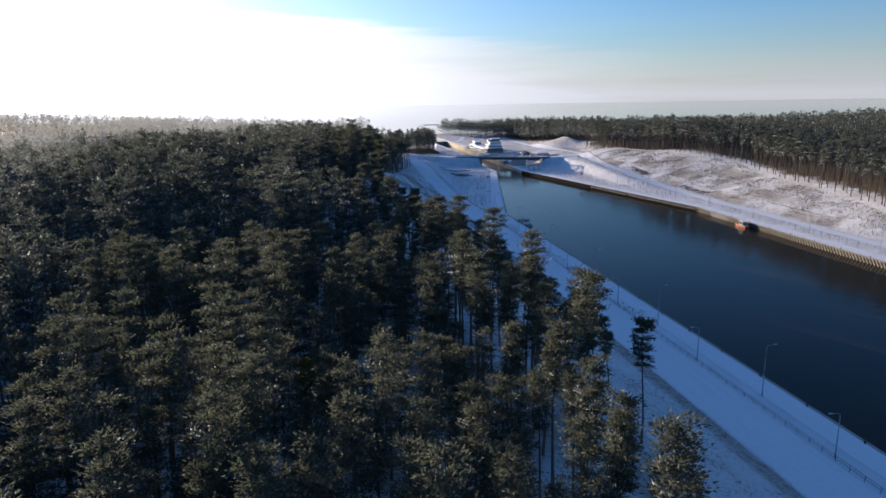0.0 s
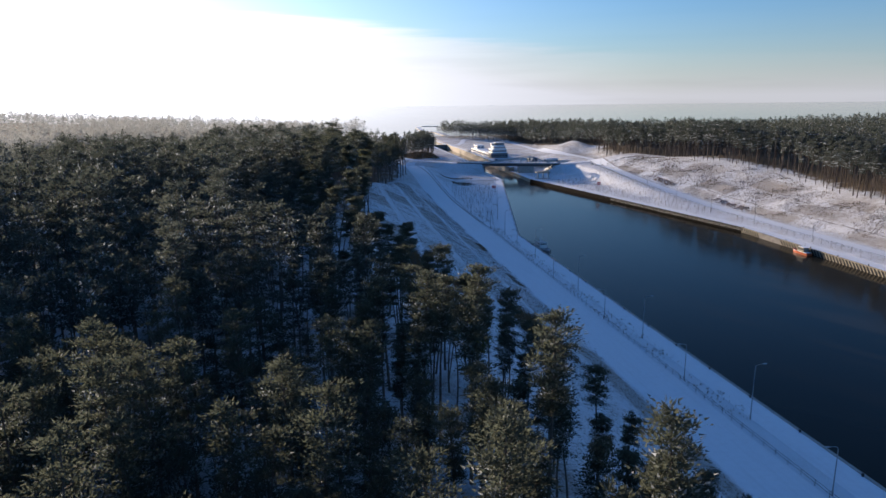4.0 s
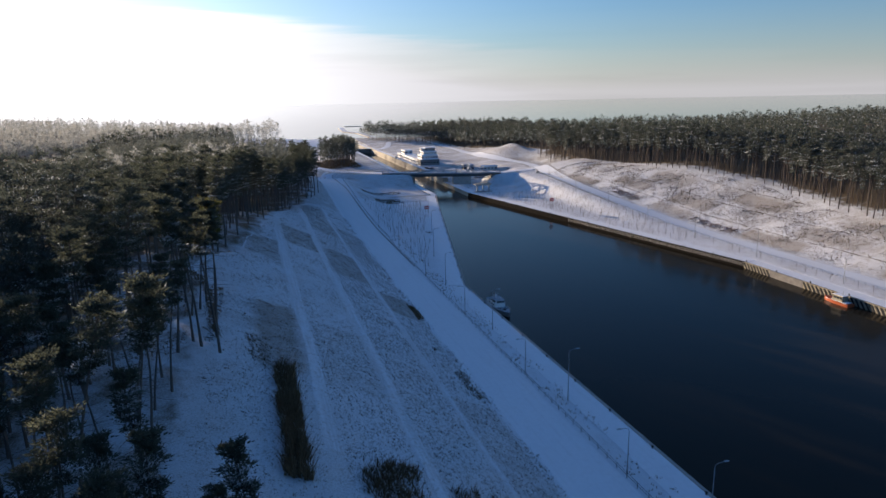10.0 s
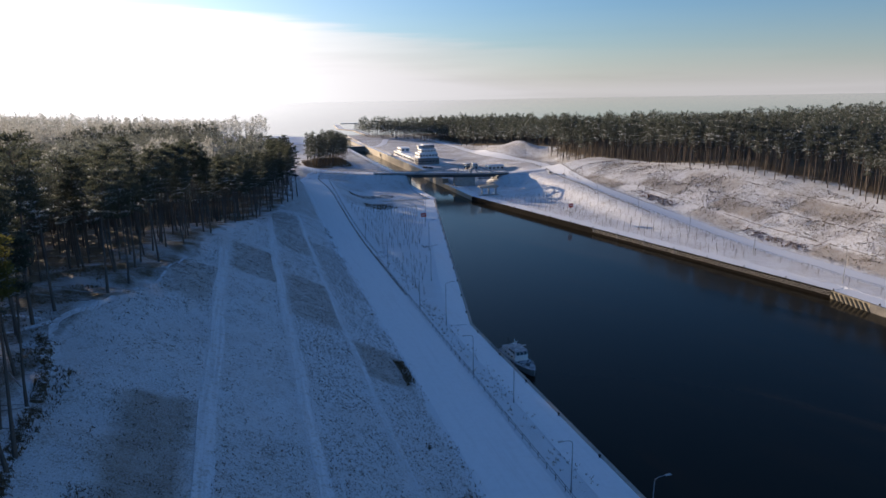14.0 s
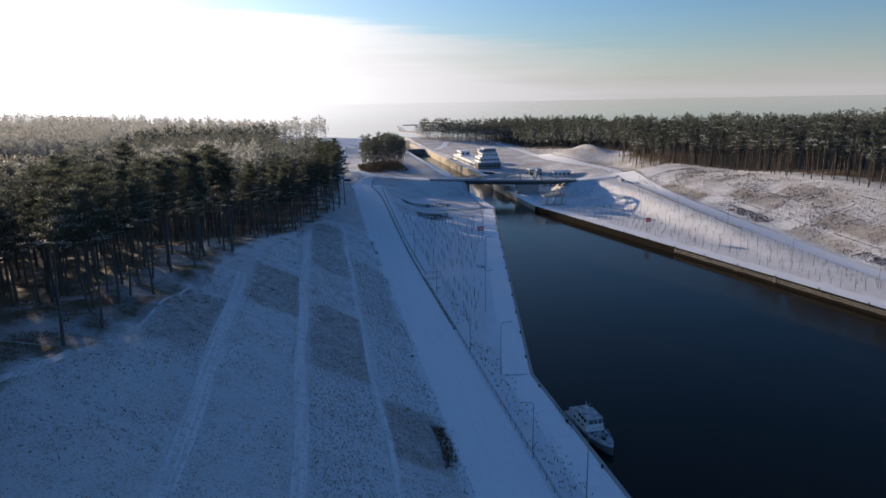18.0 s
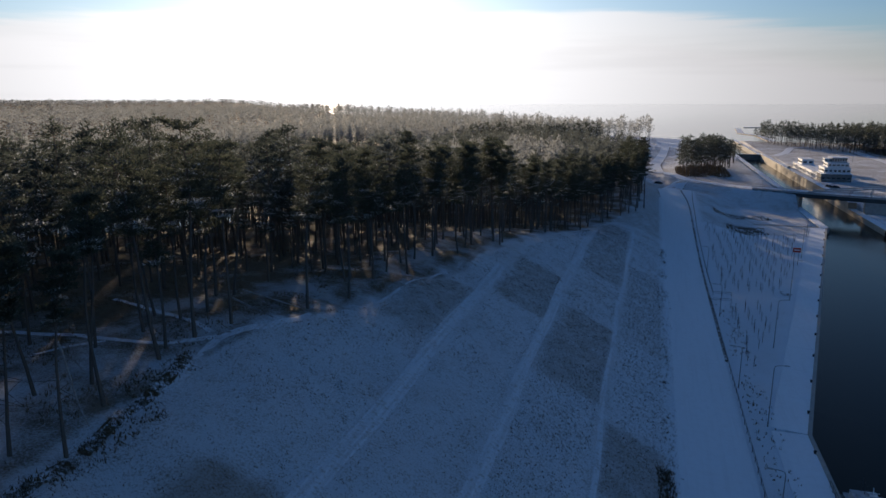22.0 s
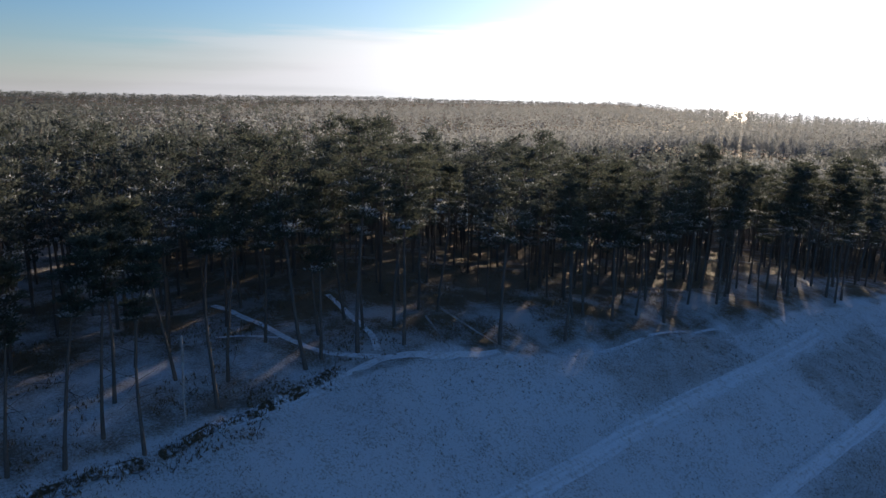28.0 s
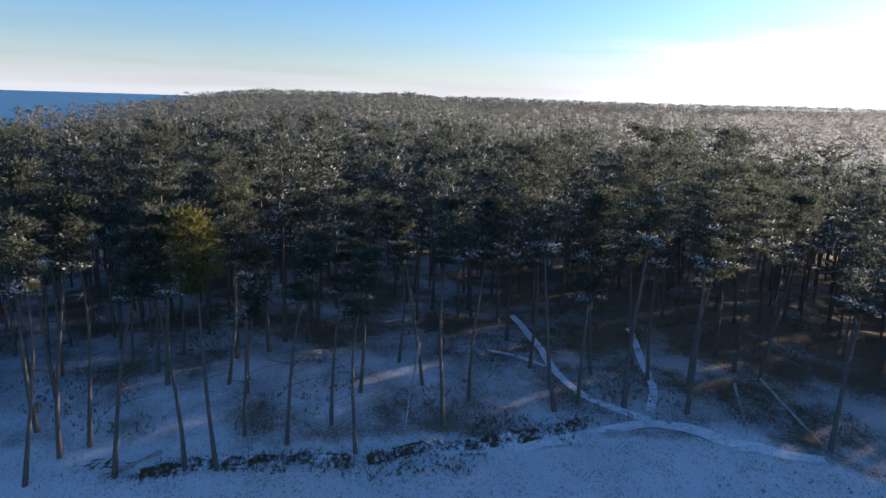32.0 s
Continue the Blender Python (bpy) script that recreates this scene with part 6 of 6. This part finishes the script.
def blades(px, py, tall, wide, rng, per=3):
    """Thin upright blades at the given places."""
    n = len(px)
    px, py = np.repeat(px, per), np.repeat(py, per)
    tall = np.repeat(np.broadcast_to(tall, n), per) * rng.uniform(0.6, 1.2, n * per)
    px = px + rng.normal(0, 0.12, n * per)
    py = py + rng.normal(0, 0.12, n * per)
    z = height(px, py)
    a = rng.uniform(0, 6.283, n * per)
    lean = rng.normal(0, 0.35, (n * per, 2)) * tall[:, None]
    w = wide * rng.uniform(0.6, 1.4, n * per)
    v = np.stack([np.stack([px - np.cos(a) * w, py - np.sin(a) * w, z], 1), np.stack([px + np.cos(a) * w, py + np.sin(a) * w, z], 1), np.stack([px + lean[:, 0], py + lean[:, 1], z + tall], 1)], 1)
    return v.reshape(-1, 3), np.arange(n * per * 3).reshape(-1, 3)


def growth():
    rng = np.random.default_rng(33)
    # tufts in the planted strips of the near bank, set in rows in the beds
    x, y = rng.uniform(12, 66, 62000), rng.uniform(62, 445, 62000)
    patch = roll(x, y, 7, 0.3) + rng.normal(0, 0.5, len(x))
    dense = np.zeros(len(x))
    for x0, x1, y0, y1, d in BEDS:
        dense = np.where((x > x0) & (x < x1) & (y > y0) & (y < y1), d, dense)
    keep = (dense > 0.8) | (patch > -0.05)
    sets = [(x[keep], y[keep])]
    for x0, x1, y0, y1, d in BEDS[6:14]:
        gx, gy = np.meshgrid(np.arange(x0 + 0.5, x1, 0.95), np.arange(y0, y1, 0.8))
        sets.append(((gx + rng.normal(0, 0.22, gx.shape)).ravel(), (gy + rng.normal(0, 0.4, gy.shape)).ravel()))
    x, y = [np.concatenate(v) for v in zip(*sets)]
    on_track = (np.abs(x - 32.3) < 1.3) | (np.abs(x - 44.4) < 1.15) | (np.abs(x - 56.2) < 0.7)
    keep = (x > wood_edge_left(y) + 2) & ~(on_track & (y > 118))
    v, f = blades(x[keep], y[keep], 0.18, 0.036, rng)
    tagged(new("grass_tufts", from_arrays("grass_tufts", v, f, [M_TUFT])), "dry brown grass tufts sticking out of snow", "grass", kind="stuff")
    # small dark shrubs: in rows in the newer beds, scattered elsewhere
    sets = []
    for x0, x1, y0, y1, d in BEDS[6:14]:
        gx, gy = np.meshgrid(np.arange(x0 + 0.5, x1, 1.05), np.arange(y0, y1, 0.9))
        sets.append(((gx + rng.normal(0, 0.16, gx.shape)).ravel(), (gy + rng.normal(0, 0.3, gy.shape)).ravel()))
    x, y = rng.uniform(12, 66, 9000), rng.uniform(150, 440, 9000)
    some = roll(x, y, 8, 0.9) + 0.6 * roll(x, y, 3, 0.2) + rng.normal(0, 0.4, len(x)) > 0.1
    sets.append((x[some], y[some]))
    x, y = [np.concatenate(v) for v in zip(*sets)]
    on_track = (np.abs(x - 32.3) < 1.3) | (np.abs(x - 44.4) < 1.3) | (np.abs(x - 56.2) < 1.3)
    keep = (x > wood_edge_left(y) + 3) & ~on_track & (rng.random(len(x)) < 0.6)
    v, f = blades(x[keep], y[keep], 0.24, 0.055, rng, 3)
    tagged(new("shrubs", from_arrays("shrubs", v, f, [M_SHRUB])), "small dark bare shrubs planted in the snow", "shrubs", kind="stuff")
    # roadside and far bank
    x = np.concatenate([rng.uniform(79, 83, 800), rng.uniform(213, 258, 40000), rng.normal(66.4, 0.5, 1800)])
    y = np.concatenate([rng.uniform(150, 390, 800), rng.uniform(210, 530, 40000), rng.uniform(180, 440, 1800)])
    keep = (roll(x, y, 9, 1.3) + rng.normal(0, 0.5, len(x)) > 0) & (x < wood_edge_right(y) - 1)
    v, f = blades(x[keep], y[keep], 0.45, 0.06, rng)
    tagged(new("grass_tufts", from_arrays("grass_tufts", v, f, [M_TUFT])), "dry grass on the far bank", "grass", kind="stuff")
    # thickets of tall dry stalks
    for x0, x1, y0, y1, n, tall, label in ((26.3, 29.2, 192, 223, 1500, 2.0, "dark dense hedge of dry stalks"), (34.6, 42.6, 187, 200, 900, 1.3, "patch of tall dry brown stalks"), (45.6, 55.5, 164, 198, 2000, 1.3, "long patch of tall dry brown stalks"), (15.6, 18.4, 238, 258, 360, 0.35, "dark rough grass beside the wood's path"), (11.2, 14.6, 258, 268, 200, 0.35, "dark rough grass at the brow of the dune"), (22.4, 26.0, 221, 235, 260, 0.35, "dark dry growth on the slope"), (62.5, 66.4, 236, 252, 420, 0.4, "dark dry growth beside the road"), (64.2, 66.6, 285, 300, 500, 0.7, "rough roadside growth"), (91, 106, 481, 499, 700, 0.5, "dark dry growth in the planted plot"), (88, 112, 515, 527, 500, 0.4, "dry brown growth below the bridge ramp"), (213.4, 218.4, 350, 380, 620, 0.4, "reddish-brown brambles beside the far road"), (214, 219, 424, 452, 560, 0.4, "reddish-brown brambles on the far slope"), (77, 108, 636, 700, 3200, 1.8, "brown thicket under the pines by the lock")):
        x, y = rng.uniform(x0, x1, n), rng.uniform(y0, y1, n)
        u, w = (x - x0) / (x1 - x0) * 2 - 1, (y - y0) / (y1 - y0) * 2 - 1
        keep = roll(x, y, 3, 0.9) + rng.normal(0, 0.3, n) - 0.8 * np.maximum(np.abs(u), np.abs(w)) ** 4 > -0.5
        v, f = blades(x[keep], y[keep], tall, 0.06 if x0 < 70 else 0.13, rng)
        tagged(new("thicket", from_arrays("thicket", v, f, [M_BRAMBLE if x0 > 110 else M_STALK])), label, "thicket", kind="stuff")
    # the ditch by the wood
    line = np.array(DITCH)
    k = rng.integers(0, len(line), 800)
    x, y = line[k, 0] + rng.normal(0, 0.35, 800), line[k, 1] + rng.normal(0, 0.8, 800)
    v, f = blades(x, y, 0.35, 0.05, rng)
    tagged(new("thicket", from_arrays("thicket", v, f, [M_STALK])), "dark rough growth in a ditch by the wood", "thicket", kind="stuff")
    # heather and twigs under the trees at the edge
    x, y = rng.uniform(-25, 14, 9000), rng.uniform(215, 330, 9000)
    keep = (roll(x, y, 6, 2.2) > 0.1) & (x < wood_edge_left(y) + 1)
    v, f = blades(x[keep], y[keep], 0.4, 0.05, rng)
    tagged(new("undergrowth", from_arrays("undergrowth", v, f, [M_STALK])), "low dry undergrowth between trunks", "undergrowth", kind="stuff")


growth()


# ---- lagoon piers ----
def pier(name, pts, width, label):
    root = thing(name, label, "pier")
    for p, q in zip(pts, pts[1:]):
        b = bmesh.new()
        beam(b, (*p, -2.6), (*q, -2.6), width, 2.6)
        part("pier_wall", b, M_SUNTONE_CONCRETE, root)
        b = bmesh.new()
        beam(b, (*p, -1.24), (*q, -1.24), width - 0.6, 0.12)
        part("snow_cap", b, M_SNOW, root)


pier("breakwater", [(198, 1062), (200, 1215), (184, 1275), (196, 1420)], 9, "long snowed breakwater running into the lagoon")
pier("breakwater", [(210, 1470), (244, 1469)], 10, "far snowed breakwater head across the lagoon")
